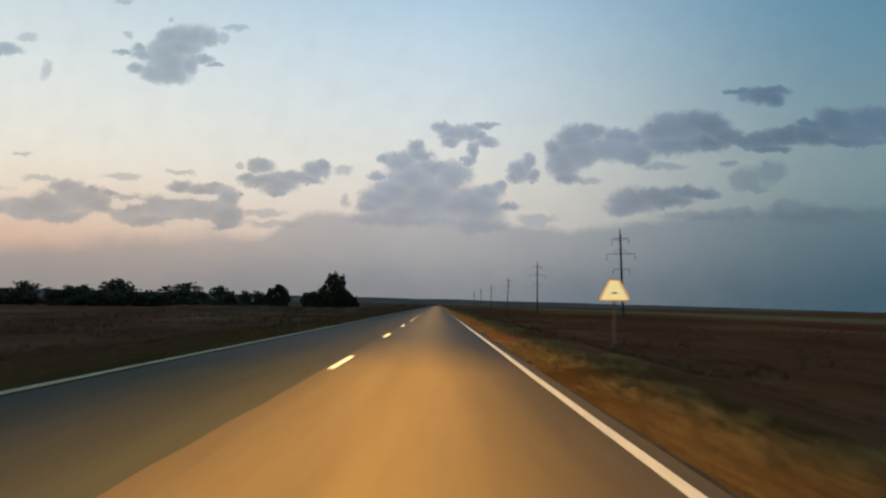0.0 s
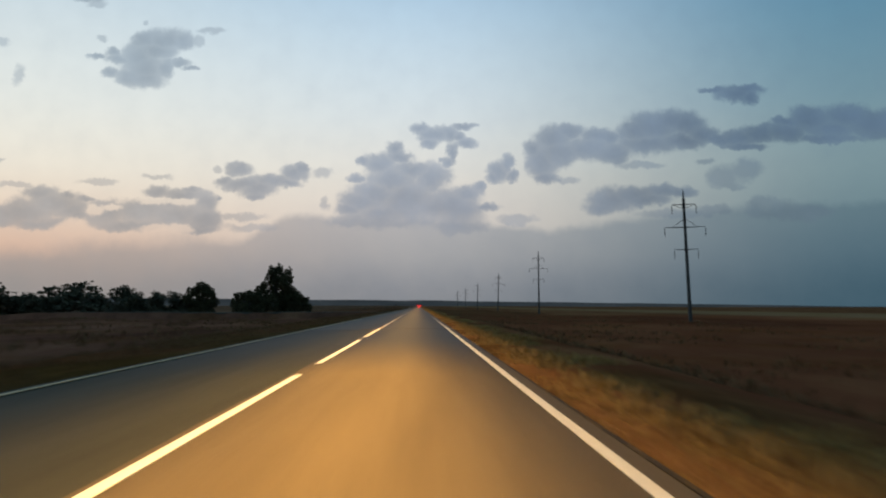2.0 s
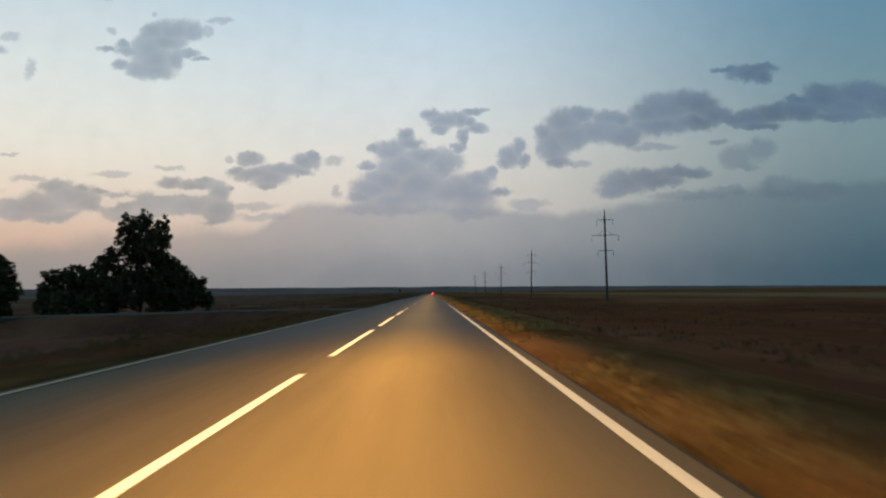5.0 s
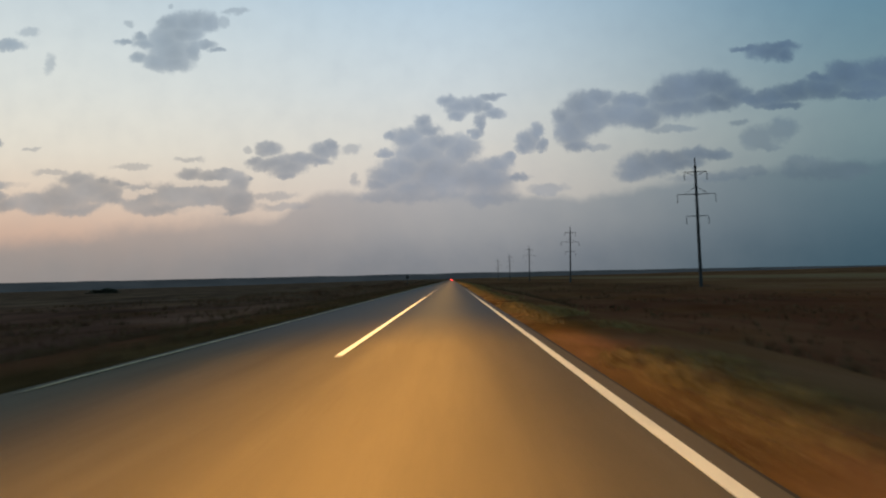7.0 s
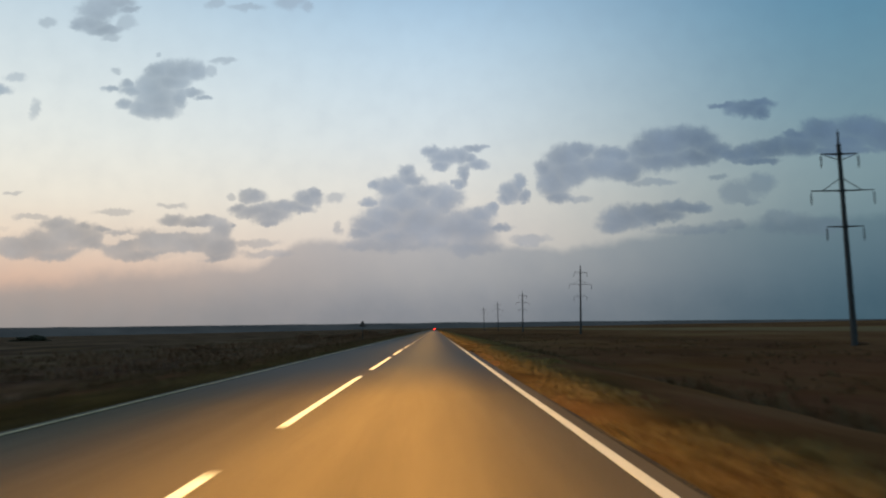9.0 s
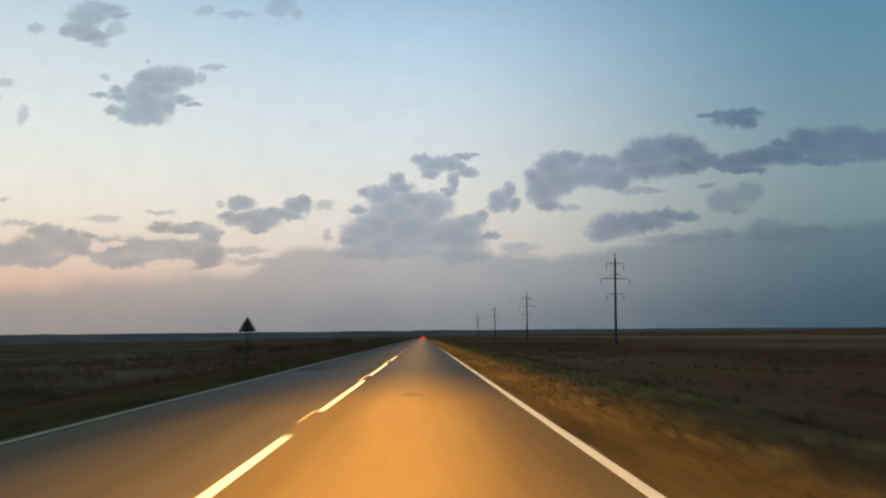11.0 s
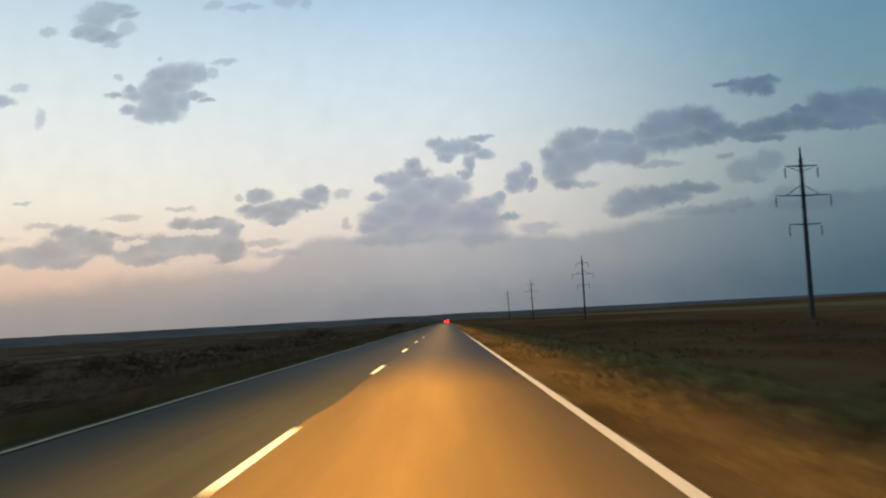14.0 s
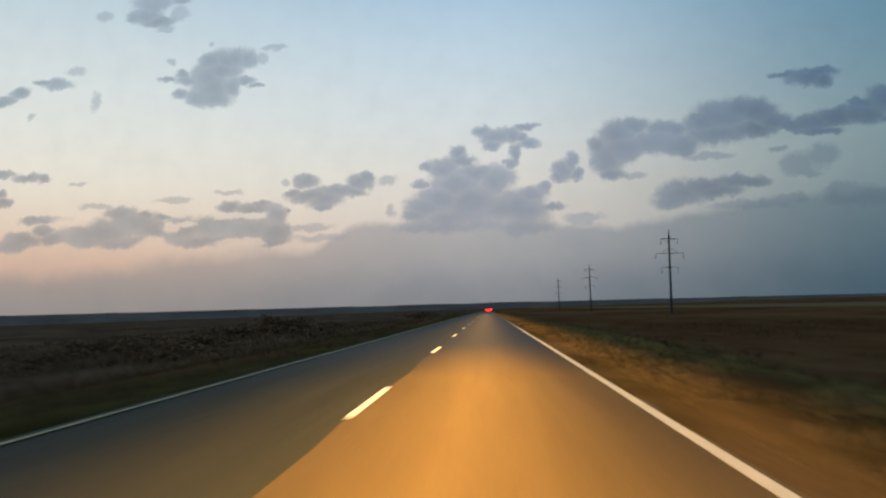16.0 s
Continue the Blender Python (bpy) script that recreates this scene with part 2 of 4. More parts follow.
thin = together([
    cloud([(-0.2776, 0.3632, 0.0249, 0.0058), (-0.2910, 0.3503, 0.0125, 0.0105), (-0.4179, 0.3515, 0.0125, 0.0070), (-0.3629, 0.3736, 0.0079, 0.0047)]),
    cloud([(-0.5094, 0.4214, 0.0159, 0.0094), (-0.4065, 0.4177, 0.0193, 0.0164), (-0.4255, 0.3961, 0.0204, 0.0070), (-0.1846, 0.4483, 0.0340, 0.0187), (-0.2871, 0.4431, 0.0170, 0.0105), (-0.2455, 0.4363, 0.0385, 0.0070), (-0.1619, 0.4381, 0.0136, 0.0094), (-0.2606, 0.4689, 0.0091, 0.0117)]),
    cloud([(-0.5231, 0.1572, 0.0363, 0.0058), (-0.4175, 0.1604, 0.0363, 0.0058), (-0.3407, 0.1673, 0.0272, 0.0058)]),
    cloud([(-0.2306, 0.1168, 0.0476, 0.0070), (-0.2175, 0.1024, 0.0476, 0.0082), (-0.1268, 0.1754, 0.0181, 0.0105), (-0.2613, 0.1788, 0.0102, 0.0070), (-0.1230, 0.1340, 0.0091, 0.0117)]),
    cloud([(0.2927, 0.1875, 0.0476, 0.0070), (0.1937, 0.1649, 0.0249, 0.0070), (0.1279, 0.1132, 0.0363, 0.0105), (0.3801, 0.1922, 0.0181, 0.0058)]),
    cloud([(0.4053, 0.1710, 0.0340, 0.0234), (0.4326, 0.1817, 0.0363, 0.0210), (0.4121, 0.1594, 0.0295, 0.0094)]),
    cloud([(0.3419, 0.1233, 0.0748, 0.0082), (0.3950, 0.1295, 0.0363, 0.0105), (0.4818, 0.1265, 0.0748, 0.0199), (0.5160, 0.1271, 0.0566, 0.0117), (0.4561, 0.1377, 0.0317, 0.0140)]),
    cloud([(-0.5509, 0.3443, 0.0204, 0.0105), (-0.5237, 0.3017, 0.0113, 0.0234), (-0.6178, 0.2853, 0.0102, 0.0070), (-0.5512, 0.1882, 0.0181, 0.0047), (-0.5945, 0.1376, 0.0068, 0.0047)]),
])


fluff = wnoise(30.0, 4.0, 0.5).outputs[0]
texture = wmath("MULTIPLY", wmath("SUBTRACT", fluff, 0.5), 0.55)
thick = wmath("ADD", thick, wmath("MULTIPLY", texture, wmath("MULTIPLY", wmath("SUBTRACT", thick, 0.09), 6.0, clamp=True)))
thin = wmath("ADD", thin, wmath("MULTIPLY", texture, wmath("MULTIPLY", wmath("SUBTRACT", thin, 0.09), 6.0, clamp=True)))
cover = wmath("ADD", wmath("MULTIPLY", wsmooth(thick, 0.08, 0.50), 0.68), wmath("MULTIPLY", wsmooth(thick, 0.2, 0.9), 0.20))
cover = wmath("MULTIPLY", cover, wmath("SUBTRACT", 1.0, wmath("MULTIPLY", wmath("MULTIPLY", wsmooth(wmath("ADD", rise, wmath("MULTIPLY", texture, 0.05)), 0.130, 0.096), wsmooth(side, -0.2, -0.12)), 0.42)))
veil = wmath("MULTIPLY", wsmooth(thin, 0.08, 0.6), 0.5)
# bright slits and an arch where the glow shows through the long clouds
gaps = together([
    cloud([(-0.345, 0.1365, 0.034, 0.0085), (-0.310, 0.1365, 0.030, 0.0080)]),
    cloud([(-0.340, 0.1000, 0.032, 0.0085), (-0.308, 0.0995, 0.026, 0.0085)]),
    cloud([(-0.4465, 0.0985, 0.034, 0.0160)]),
    cloud([(-0.420, 0.1225, 0.017, 0.0120), (-0.400, 0.1270, 0.020, 0.0060)]),
    cloud([(-0.552, 0.1405, 0.042, 0.0150)]),
])
cover = wmath("MULTIPLY", cover, wmath("SUBTRACT", 1.0, wmath("MULTIPLY", wsmooth(gaps, 0.10, 0.55), 0.80)))
# the low grey bank that lies over the horizon: its soft top climbs from the left, then steps up to a ragged edge
edge = wmath("ADD", 0.058, wmath("MULTIPLY", wsmooth(side, -0.60, -0.27), 0.026))
edge = wmath("ADD", edge, wmath("MULTIPLY", wsmooth(side, -0.235, -0.165), 0.030))
edge = wmath("SUBTRACT", edge, wmath("MULTIPLY", wsmooth(side, 0.06, 0.13), 0.014))
edge = wmath("ADD", edge, wmath("MULTIPLY", wsmooth(side, 0.14, 0.42), 0.020))
edge = wmath("ADD", edge, wmath("MULTIPLY", wmath("SUBTRACT", wnoise(16.0, 6.0, 0.6).outputs[0], 0.5), 0.030))
soft_edge = wmath("SUBTRACT", 0.013, wmath("MULTIPLY", wsmooth(side, -0.3, -0.19), 0.006))
bank = wsmooth(wmath("DIVIDE", wmath("SUBTRACT", edge, height), soft_edge), -1.0, 1.2)
bank = wmath("MULTIPLY", bank, wmath("ADD", 0.70, wmath("MULTIPLY", wnoise(9.0, 6.0, 0.6).outputs[0], 0.42)), clamp=True)
bank = wmath("MULTIPLY", bank, wmath("ADD", 0.80, wmath("MULTIPLY", wsmooth(height, 0.075, 0.02), 0.20)))
body_left = wmix(wsmooth(rise, 0.10, 0.34), lin((157, 155, 155)), lin((146, 161, 174)))
body_mid = wmix(wsmooth(rise, 0.08, 0.26), lin((137, 145, 159)), lin((142, 155, 172)))
body_right = wmix(wsmooth(rise, 0.08, 0.30), lin((95, 111, 124)), lin((86, 108, 133)))
cloud_colour = wmix(wsmooth(side, 0.02, 0.48), wmix(wsmooth(wmath("MULTIPLY", side, -1.0), 0.02, 0.4), body_mid, body_left), body_right)
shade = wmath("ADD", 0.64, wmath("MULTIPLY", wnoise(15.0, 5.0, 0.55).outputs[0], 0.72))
cloud_colour = wvec("SCALE", cloud_colour, (0, 0, 0))
wt.links.new(shade, cloud_colour.node.inputs["Scale"])
in_front = wsmooth(sy, 0.1, 0.3)
sky = wmix(bank, sky, low_bank)
sky = wmix(wmath("MULTIPLY", veil, in_front), sky, cloud_colour)
sky = wmix(wmath("MULTIPLY", cover, in_front), sky, cloud_colour)
back = wt.nodes.new("ShaderNodeBackground")
wt.links.new(sky, back.inputs[0])
back.inputs[1].default_value = 1.0
wt.links.new(back.outputs[0], wt.nodes.new("ShaderNodeOutputWorld").inputs[0])

# Fixed strip lamps added over the road stand in for the car's moving headlights:
# the main pool, its core, the verge beside the edge line, the wider verge of the last stretch, and the fringe on the
# oncoming lane.
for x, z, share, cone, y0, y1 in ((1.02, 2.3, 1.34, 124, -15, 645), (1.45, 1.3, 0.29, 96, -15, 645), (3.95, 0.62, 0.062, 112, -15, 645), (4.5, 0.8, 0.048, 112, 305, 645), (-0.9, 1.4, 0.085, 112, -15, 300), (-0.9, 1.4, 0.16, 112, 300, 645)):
    wash = bpy.data.lights.new("headlight_standin", "AREA")
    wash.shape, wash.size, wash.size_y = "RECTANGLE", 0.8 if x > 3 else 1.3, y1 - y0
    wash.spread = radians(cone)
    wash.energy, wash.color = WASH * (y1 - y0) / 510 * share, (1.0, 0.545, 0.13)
    new("headlight_standin", wash).matrix_world = pose(x, (y0 + y1) / 2, z)
# two narrow spots added at the start, aimed at the warning sign alone
for x in (1.15, 2.35):
    beam = bpy.data.lights.new("sign_beam", "SPOT")
    beam.energy, beam.color, beam.spot_size, beam.spot_blend, beam.shadow_soft_size = 9000, (1.0, 0.78, 0.43), radians(10), 0.6, 0.08
    new("sign_beam", beam).matrix_world = look((x, 0.9, 0.66), (7.58, 26, 1.72))


# ---------------------------------------------------------------- materials
def material(name, rough=0.9, spec=0.3, metal=0.0):
    m = bpy.data.materials.new(name)
    m.use_nodes = True
    t = m.node_tree
    b = t.nodes["Principled BSDF"]
    b.inputs["Roughness"].default_value = rough
    b.inputs["Specular IOR Level"].default_value = spec
    b.inputs["Metallic"].default_value = metal
    return m, t, b


def noise_of(t, scale, detail=4.0, rough=0.55, stretch=(1, 1, 1), offset=(0, 0, 0)):
    g = t.nodes.new("ShaderNodeNewGeometry")
    m = t.nodes.new("ShaderNodeMapping")
    m.inputs["Scale"].default_value = stretch
    m.inputs["Location"].default_value = offset
    t.links.new(g.outputs["Position"], m.inputs["Vector"])
    n = t.nodes.new("ShaderNodeTexNoise")
    n.inputs["Scale"].default_value = scale
    n.inputs["Detail"].default_value = detail
    n.inputs["Roughness"].default_value = rough
    t.links.new(m.outputs[0], n.inputs["Vector"])
    return n.outputs[0]


def ramp_of(t, value, stops):
    n = t.nodes.new("ShaderNodeValToRGB")
    r = n.color_ramp
    while len(r.elements) < len(stops):
        r.elements.new(0.5)
    for e, (p, c) in zip(r.elements, stops):
        e.position = p
        e.color = (*c, 1)
    t.links.new(value, n.inputs[0])
    return n.outputs[0]


def mixed(t, fac, a, b, blend="MIX"):
    n = t.nodes.new("ShaderNodeMix")
    n.data_type, n.blend_type = "RGBA", blend
    for i, v in ((0, fac), (6, a), (7, b)):
        if isinstance(v, (int, float)):
            n.inputs[i].default_value = v
        elif isinstance(v, tuple):
            n.inputs[i].default_value = (*v, 1)
        else:
            t.links.new(v, n.inputs[i])
    return n.outputs[2]


def bump(t, b, value, strength, distance):
    n = t.nodes.new("ShaderNodeBump")
    n.inputs["Strength"].default_value = strength
    n.inputs["Distance"].default_value = distance
    t.links.new(value, n.inputs["Height"])
    t.links.new(n.outputs[0], b.inputs["Normal"])


def flat_angle_dim(t, b, lo, hi, weight):
    """A dark-tinted coat at flat angles; it paints in the end of the headlights' reach."""
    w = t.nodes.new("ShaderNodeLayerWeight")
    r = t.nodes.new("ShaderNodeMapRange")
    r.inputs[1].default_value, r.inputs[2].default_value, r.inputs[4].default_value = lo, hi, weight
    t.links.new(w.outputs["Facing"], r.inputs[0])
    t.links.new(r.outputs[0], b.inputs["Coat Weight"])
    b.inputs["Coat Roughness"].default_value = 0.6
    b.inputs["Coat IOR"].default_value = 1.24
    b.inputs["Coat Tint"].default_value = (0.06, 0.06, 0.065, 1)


def asphalt(name, dark, light, rough=0.75, spec=0.4, far_dim=1.0):
    """Rolled asphalt: fine stone grain, wheel tracks along the lanes and wide stains."""
    m, t, b = material(name, rough, spec)
    wide = noise_of(t, 0.35, 4, 0.6, (1.0, 0.05, 1.0))
    tracks = noise_of(t, 1.1, 3, 0.5, (1.0, 0.01, 1.0), (7.3, 0, 0))
    grain = noise_of(t, 55.0, 3, 0.7)
    c = ramp_of(t, wide, [(0.28, dark), (0.72, light)])
    c = mixed(t, 0.22, c, ramp_of(t, tracks, [(0.4, dark), (0.6, light)]))
    blotch = noise_of(t, 1.5, 5, 0.6, (1.0, 0.07, 1.0), (0, 4.1, 0))
    c = mixed(t, 0.5, c, ramp_of(t, blotch, [(0.32, (0.72, 0.72, 0.72)), (0.68, (1.28, 1.28, 1.28))]), "MULTIPLY")
    c = mixed(t, 0.45, c, ramp_of(t, grain, [(0.3, (0.45, 0.45, 0.45)), (0.7, (1.35, 1.35, 1.35))]), "MULTIPLY")
    t.links.new(c, b.inputs["Base Color"])
    bump(t, b, grain, 0.5, 0.006)
    flat_angle_dim(t, b, 0.915, 0.957, far_dim)
    return m


M_OLD = asphalt("old_asphalt", (0.040, 0.041, 0.032), (0.065, 0.066, 0.051), 0.88, 0.06, 0.62)
M_NEW = asphalt("tan_asphalt", (0.083, 0.065, 0.043), (0.124, 0.096, 0.060), 0.85, 0.08, 0.95)
# the tan again, with the last stretch's brighter, warmer light in its colour
M_NEW_LIT = asphalt("lit_tan_asphalt", (0.112, 0.076, 0.033), (0.155, 0.105, 0.046), 0.85, 0.08, 0.95)
M_SIDE = asphalt("worn_asphalt", (0.075, 0.070, 0.058), (0.110, 0.101, 0.083), 1.0, 0.0, 0.0)
M_PATCH = asphalt("patch_asphalt", (0.125, 0.090, 0.044), (0.162, 0.117, 0.056), 0.85, 0.08)
# tar of the sealed crack, and the painted shade along the asphalt edge
M_TAR_SHADE, _t, _b = material("tar", 0.95, 0.05)
_b.inputs["Base Color"].default_value = (0.04, 0.034, 0.026, 1)

M_PAINT, _t, _b = material("road_paint", 0.6, 0.4)
_c = mixed(_t, 0.5, (0.78, 0.76, 0.70), ramp_of(_t, noise_of(_t, 9.0, 5, 0.7), [(0.35, (0.45, 0.43, 0.38)), (0.55, (0.84, 0.82, 0.76))]))
_t.links.new(_c, _b.inputs["Base Color"])
flat_angle_dim(_t, _b, 0.970, 0.988, 0.92)
M_EDGE, _t, _b = material("dusty_road_paint", 0.8, 0.1)
_c = mixed(_t, 0.5, (0.70, 0.65, 0.54), ramp_of(_t, noise_of(_t, 7.0, 5, 0.7), [(0.35, (0.42, 0.38, 0.30)), (0.55, (0.74, 0.69, 0.58))]))
_t.links.new(_c, _b.inputs["Base Color"])
flat_angle_dim(_t, _b, 0.970, 0.988, 0.92)
# worn paint, with the headlights' warm tint put into its colour
M_WORN_LIT, _t, _b = material("worn_lit_paint", 0.95, 0.0)
_c = ramp_of(_t, noise_of(_t, 5.0, 6, 0.75), [(0.36, (0.25, 0.195, 0.118)), (0.58, (0.58, 0.462, 0.295))])
_t.links.new(_c, _b.inputs["Base Color"])

# Earth and dry steppe: bare tan soil, straw and green patches, darker ploughland further out.
M_GROUND, _t, _b = material("steppe_ground", 1.0, 0.0)
_soil = ramp_of(_t, noise_of(_t, 0.55, 6, 0.65, (1.0, 0.35, 1.0)), [(0.34, (0.052, 0.036, 0.014)), (0.5, (0.077, 0.052, 0.020)), (0.66, (0.112, 0.077, 0.029))])
_field = ramp_of(_t, noise_of(_t, 0.02, 6, 0.6, (1.0, 0.35, 1.0)), [(0.38, (0.086, 0.037, 0.019)), (0.52, (0.134, 0.060, 0.028)), (0.66, (0.188, 0.102, 0.048))])
_green = ramp_of(_t, noise_of(_t, 0.09, 5, 0.6), [(0.48, (1, 1, 1)), (0.64, (0.92, 0.90, 0.72))])
_g = _t.nodes.new("ShaderNodeNewGeometry")
_s = _t.nodes.new("ShaderNodeSeparateXYZ")
_t.links.new(_g.outputs["Position"], _s.inputs[0])
_a = _t.nodes.new("ShaderNodeMath")
_a.operation = "ABSOLUTE"
_t.links.new(_s.outputs[0], _a.inputs[0])
_r = _t.nodes.new("ShaderNodeMapRange")
_r.inputs[1].default_value, _r.inputs[2].default_value = 4.5, 6.4
_e = _t.nodes.new("ShaderNodeMath")          # the verge frays into the field
_e.operation = "MULTIPLY_ADD"
_e.inputs[1].default_value = 7.0
_t.links.new(noise_of(_t, 0.30, 5, 0.6, (1.0, 0.3, 1.0), (5, 2, 0)), _e.inputs[0])
_o = _t.nodes.new("ShaderNodeMath")
_o.operation = "SUBTRACT"
_o.inputs[1].default_value = 3.5
_t.links.new(_a.outputs[0], _o.inputs[0])
_t.links.new(_o.outputs[0], _e.inputs[2])
_t.links.new(_e.outputs[0], _r.inputs[0])
_n = _t.nodes.new("ShaderNodeMapRange")          # grey-brown field on the other side of the road, lightened to paint in haze
_n.inputs[1].default_value, _n.inputs[2].default_value = -3.0, -12.0
_t.links.new(_s.outputs[0], _n.inputs[0])
_hazed_field = ramp_of(_t, noise_of(_t, 0.07, 7, 0.7, (1.0, 0.35, 1.0), (9, 4, 0)), [(0.38, (0.062, 0.034, 0.022)), (0.52, (0.118, 0.069, 0.043)), (0.64, (0.170, 0.104, 0.064))])
_field = mixed(_t, _n.outputs[0], _field, _hazed_field)
_c = mixed(_t, _r.outputs[0], _soil, _field)
# pale straw patches, strengthened to paint in headlight light beyond the strip lamps
_w = _t.nodes.new("ShaderNodeMapRange")
_w.inputs[1].default_value, _w.inputs[2].default_value, _w.inputs[3].default_value, _w.inputs[4].default_value = 5.0, 22.0, 0.42, 0.14
_t.links.new(_a.outputs[0], _w.inputs[0])
_p = mixed(_t, 1.0, ramp_of(_t, noise_of(_t, 0.33, 5, 0.6, (1.0, 0.25, 1.0), (3, 8, 0)), [(0.44, (0, 0, 0)), (0.62, (1, 1, 1))]), _w.outputs[0], "MULTIPLY")
_q = _t.nodes.new("ShaderNodeMath")          # on the right-hand side alone
_q.operation = "GREATER_THAN"
_t.links.new(_s.outputs[0], _q.inputs[0])
_p = mixed(_t, 1.0, _p, _q.outputs[0], "MULTIPLY")
_c = mixed(_t, _p, _c, (0.245, 0.145, 0.066))
# dull green grass grows on the bank of the last stretch
_gx = _t.nodes.new("ShaderNodeMapRange")
_gx.inputs[1].default_value, _gx.inputs[2].default_value = 5.6, 7.4
_t.links.new(_s.outputs[0], _gx.inputs[0])
_gf = _t.nodes.new("ShaderNodeMapRange")
_gf.inputs[1].default_value, _gf.inputs[2].default_value, _gf.inputs[3].default_value, _gf.inputs[4].default_value = 10.5, 14.5, 0.8, 0.0
_t.links.new(_s.outputs[0], _gf.inputs[0])
_gy = _t.nodes.new("ShaderNodeMapRange")
_gy.inputs[1].default_value, _gy.inputs[2].default_value = 290.0, 330.0
_t.links.new(_s.outputs[1], _gy.inputs[0])
_gm = mixed(_t, 1.0, mixed(_t, 1.0, _gx.outputs[0], _gf.outputs[0], "MULTIPLY"), _gy.outputs[0], "MULTIPLY")
_gm = mixed(_t, 1.0, _gm, ramp_of(_t, noise_of(_t, 0.22, 5, 0.6, (1.0, 0.2, 1.0), (1, 6, 0)), [(0.34, (0.25, 0.25, 0.25)), (0.52, (1, 1, 1))]), "MULTIPLY")
_red = _t.nodes.new("ShaderNodeMapRange")          # colour reddened along the first stretch, to offset the olive cast of the skylight
_red.inputs[1].default_value, _red.inputs[2].default_value = 340.0, 270.0
_t.links.new(_s.outputs[1], _red.inputs[0])
_c = mixed(_t, _red.outputs[0], _c, (1.06, 0.87, 0.88), "MULTIPLY")
_c = mixed(_t, _gm, _c, ramp_of(_t, noise_of(_t, 0.8, 5, 0.65, (1.0, 0.4, 1.0)), [(0.35, (0.060, 0.056, 0.022)), (0.65, (0.105, 0.094, 0.038))]))
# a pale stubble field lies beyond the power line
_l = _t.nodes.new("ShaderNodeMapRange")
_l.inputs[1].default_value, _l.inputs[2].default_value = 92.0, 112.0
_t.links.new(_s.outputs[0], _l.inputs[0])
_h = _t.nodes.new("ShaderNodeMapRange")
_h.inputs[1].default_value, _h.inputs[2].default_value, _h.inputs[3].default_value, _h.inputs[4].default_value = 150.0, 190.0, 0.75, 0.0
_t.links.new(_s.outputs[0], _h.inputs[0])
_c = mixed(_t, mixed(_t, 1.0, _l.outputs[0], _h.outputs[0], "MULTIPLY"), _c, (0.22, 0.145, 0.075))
_c = mixed(_t, 1.0, _c, _green, "MULTIPLY")
_c = mixed(_t, 0.5, _c, ramp_of(_t, noise_of(_t, 14.0, 4, 0.7), [(0.3, (0.5, 0.5, 0.5)), (0.7, (1.5, 1.5, 1.5))]), "MULTIPLY")
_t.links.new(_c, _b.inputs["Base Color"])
bump(_t, _b, noise_of(_t, 3.0, 6, 0.7), 0.8, 0.08)


def per_island(name, stops, rough=0.9, spec=0.05):
    m, t, b = material(name, rough, spec)
    g = t.nodes.new("ShaderNodeNewGeometry")
    t.links.new(ramp_of(t, g.outputs["Random Per Island"], stops), b.inputs["Base Color"])
    return m


M_STRAW = per_island("dry_grass", [(0.0, (0.24, 0.155, 0.056)), (0.55, (0.35, 0.226, 0.082)), (1.0, (0.19, 0.136, 0.050))], 1.0, 0.0)
M_WEED = per_island("steppe_weeds", [(0.0, (0.140, 0.066, 0.032)), (0.5, (0.185, 0.094, 0.042)), (1.0, (0.128, 0.084, 0.036))])
M_LEAF = per_island("dark_leaves", [(0.0, (0.050, 0.046, 0.026)), (0.6, (0.072, 0.064, 0.034)), (1.0, (0.098, 0.080, 0.042))], 1.0, 0.0)
# lighter, greyer copy of the leaves: distance haze is put into the colour
M_HAZED_LEAF = per_island("hazed_leaves", [(0.0, (0.072, 0.068, 0.046)), (0.6, (0.100, 0.092, 0.060)), (1.0, (0.128, 0.110, 0.070))], 1.0, 0.0)
M_BUSH = per_island("bush_leaves", [(0.0, (0.205, 0.100, 0.055)), (0.6, (0.280, 0.142, 0.078)), (1.0, (0.225, 0.138, 0.074))], 1.0, 0.0)
M_BARK, _t, _b = material("bark", 0.95, 0.1)
_t.links.new(ramp_of(_t, noise_of(_t, 6, 5, 0.7, (1, 1, 0.2)), [(0.35, (0.03, 0.024, 0.018)), (0.65, (0.085, 0.07, 0.055))]), _b.inputs["Base Color"])
M_CONCRETE, _t, _b = material("weathered_concrete", 0.9, 0.2)
_t.links.new(ramp_of(_t, noise_of(_t, 1.3, 6, 0.65, (1, 1, 0.25)), [(0.3, (0.045, 0.044, 0.042)), (0.7, (0.090, 0.087, 0.082))]), _b.inputs["Base Color"])
bump(_t, _b, noise_of(_t, 30, 4, 0.6), 0.3, 0.01)
M_STEEL, _t, _b = material("galvanised_steel", 0.6, 0.4, 0.5)
_t.links.new(ramp_of(_t, noise_of(_t, 4, 5, 0.6), [(0.3, (0.03, 0.03, 0.031)), (0.7, (0.07, 0.07, 0.072))]), _b.inputs["Base Color"])
M_GLASSY, _t, _b = material("insulator_glass", 0.25, 0.5)
_b.inputs["Base Color"].default_value = (0.045, 0.05, 0.05, 1)
M_SIGN_BACK, _t, _b = material("sign_back", 0.85, 0.1, 0.0)
_t.links.new(ramp_of(_t, noise_of(_t, 7, 4, 0.6), [(0.3, (0.075, 0.062, 0.052)), (0.7, (0.125, 0.105, 0.090))]), _b.inputs["Base Color"])
M_SIGN_FACE, _t, _b = material("sign_yellow_film", 0.45, 0.5)
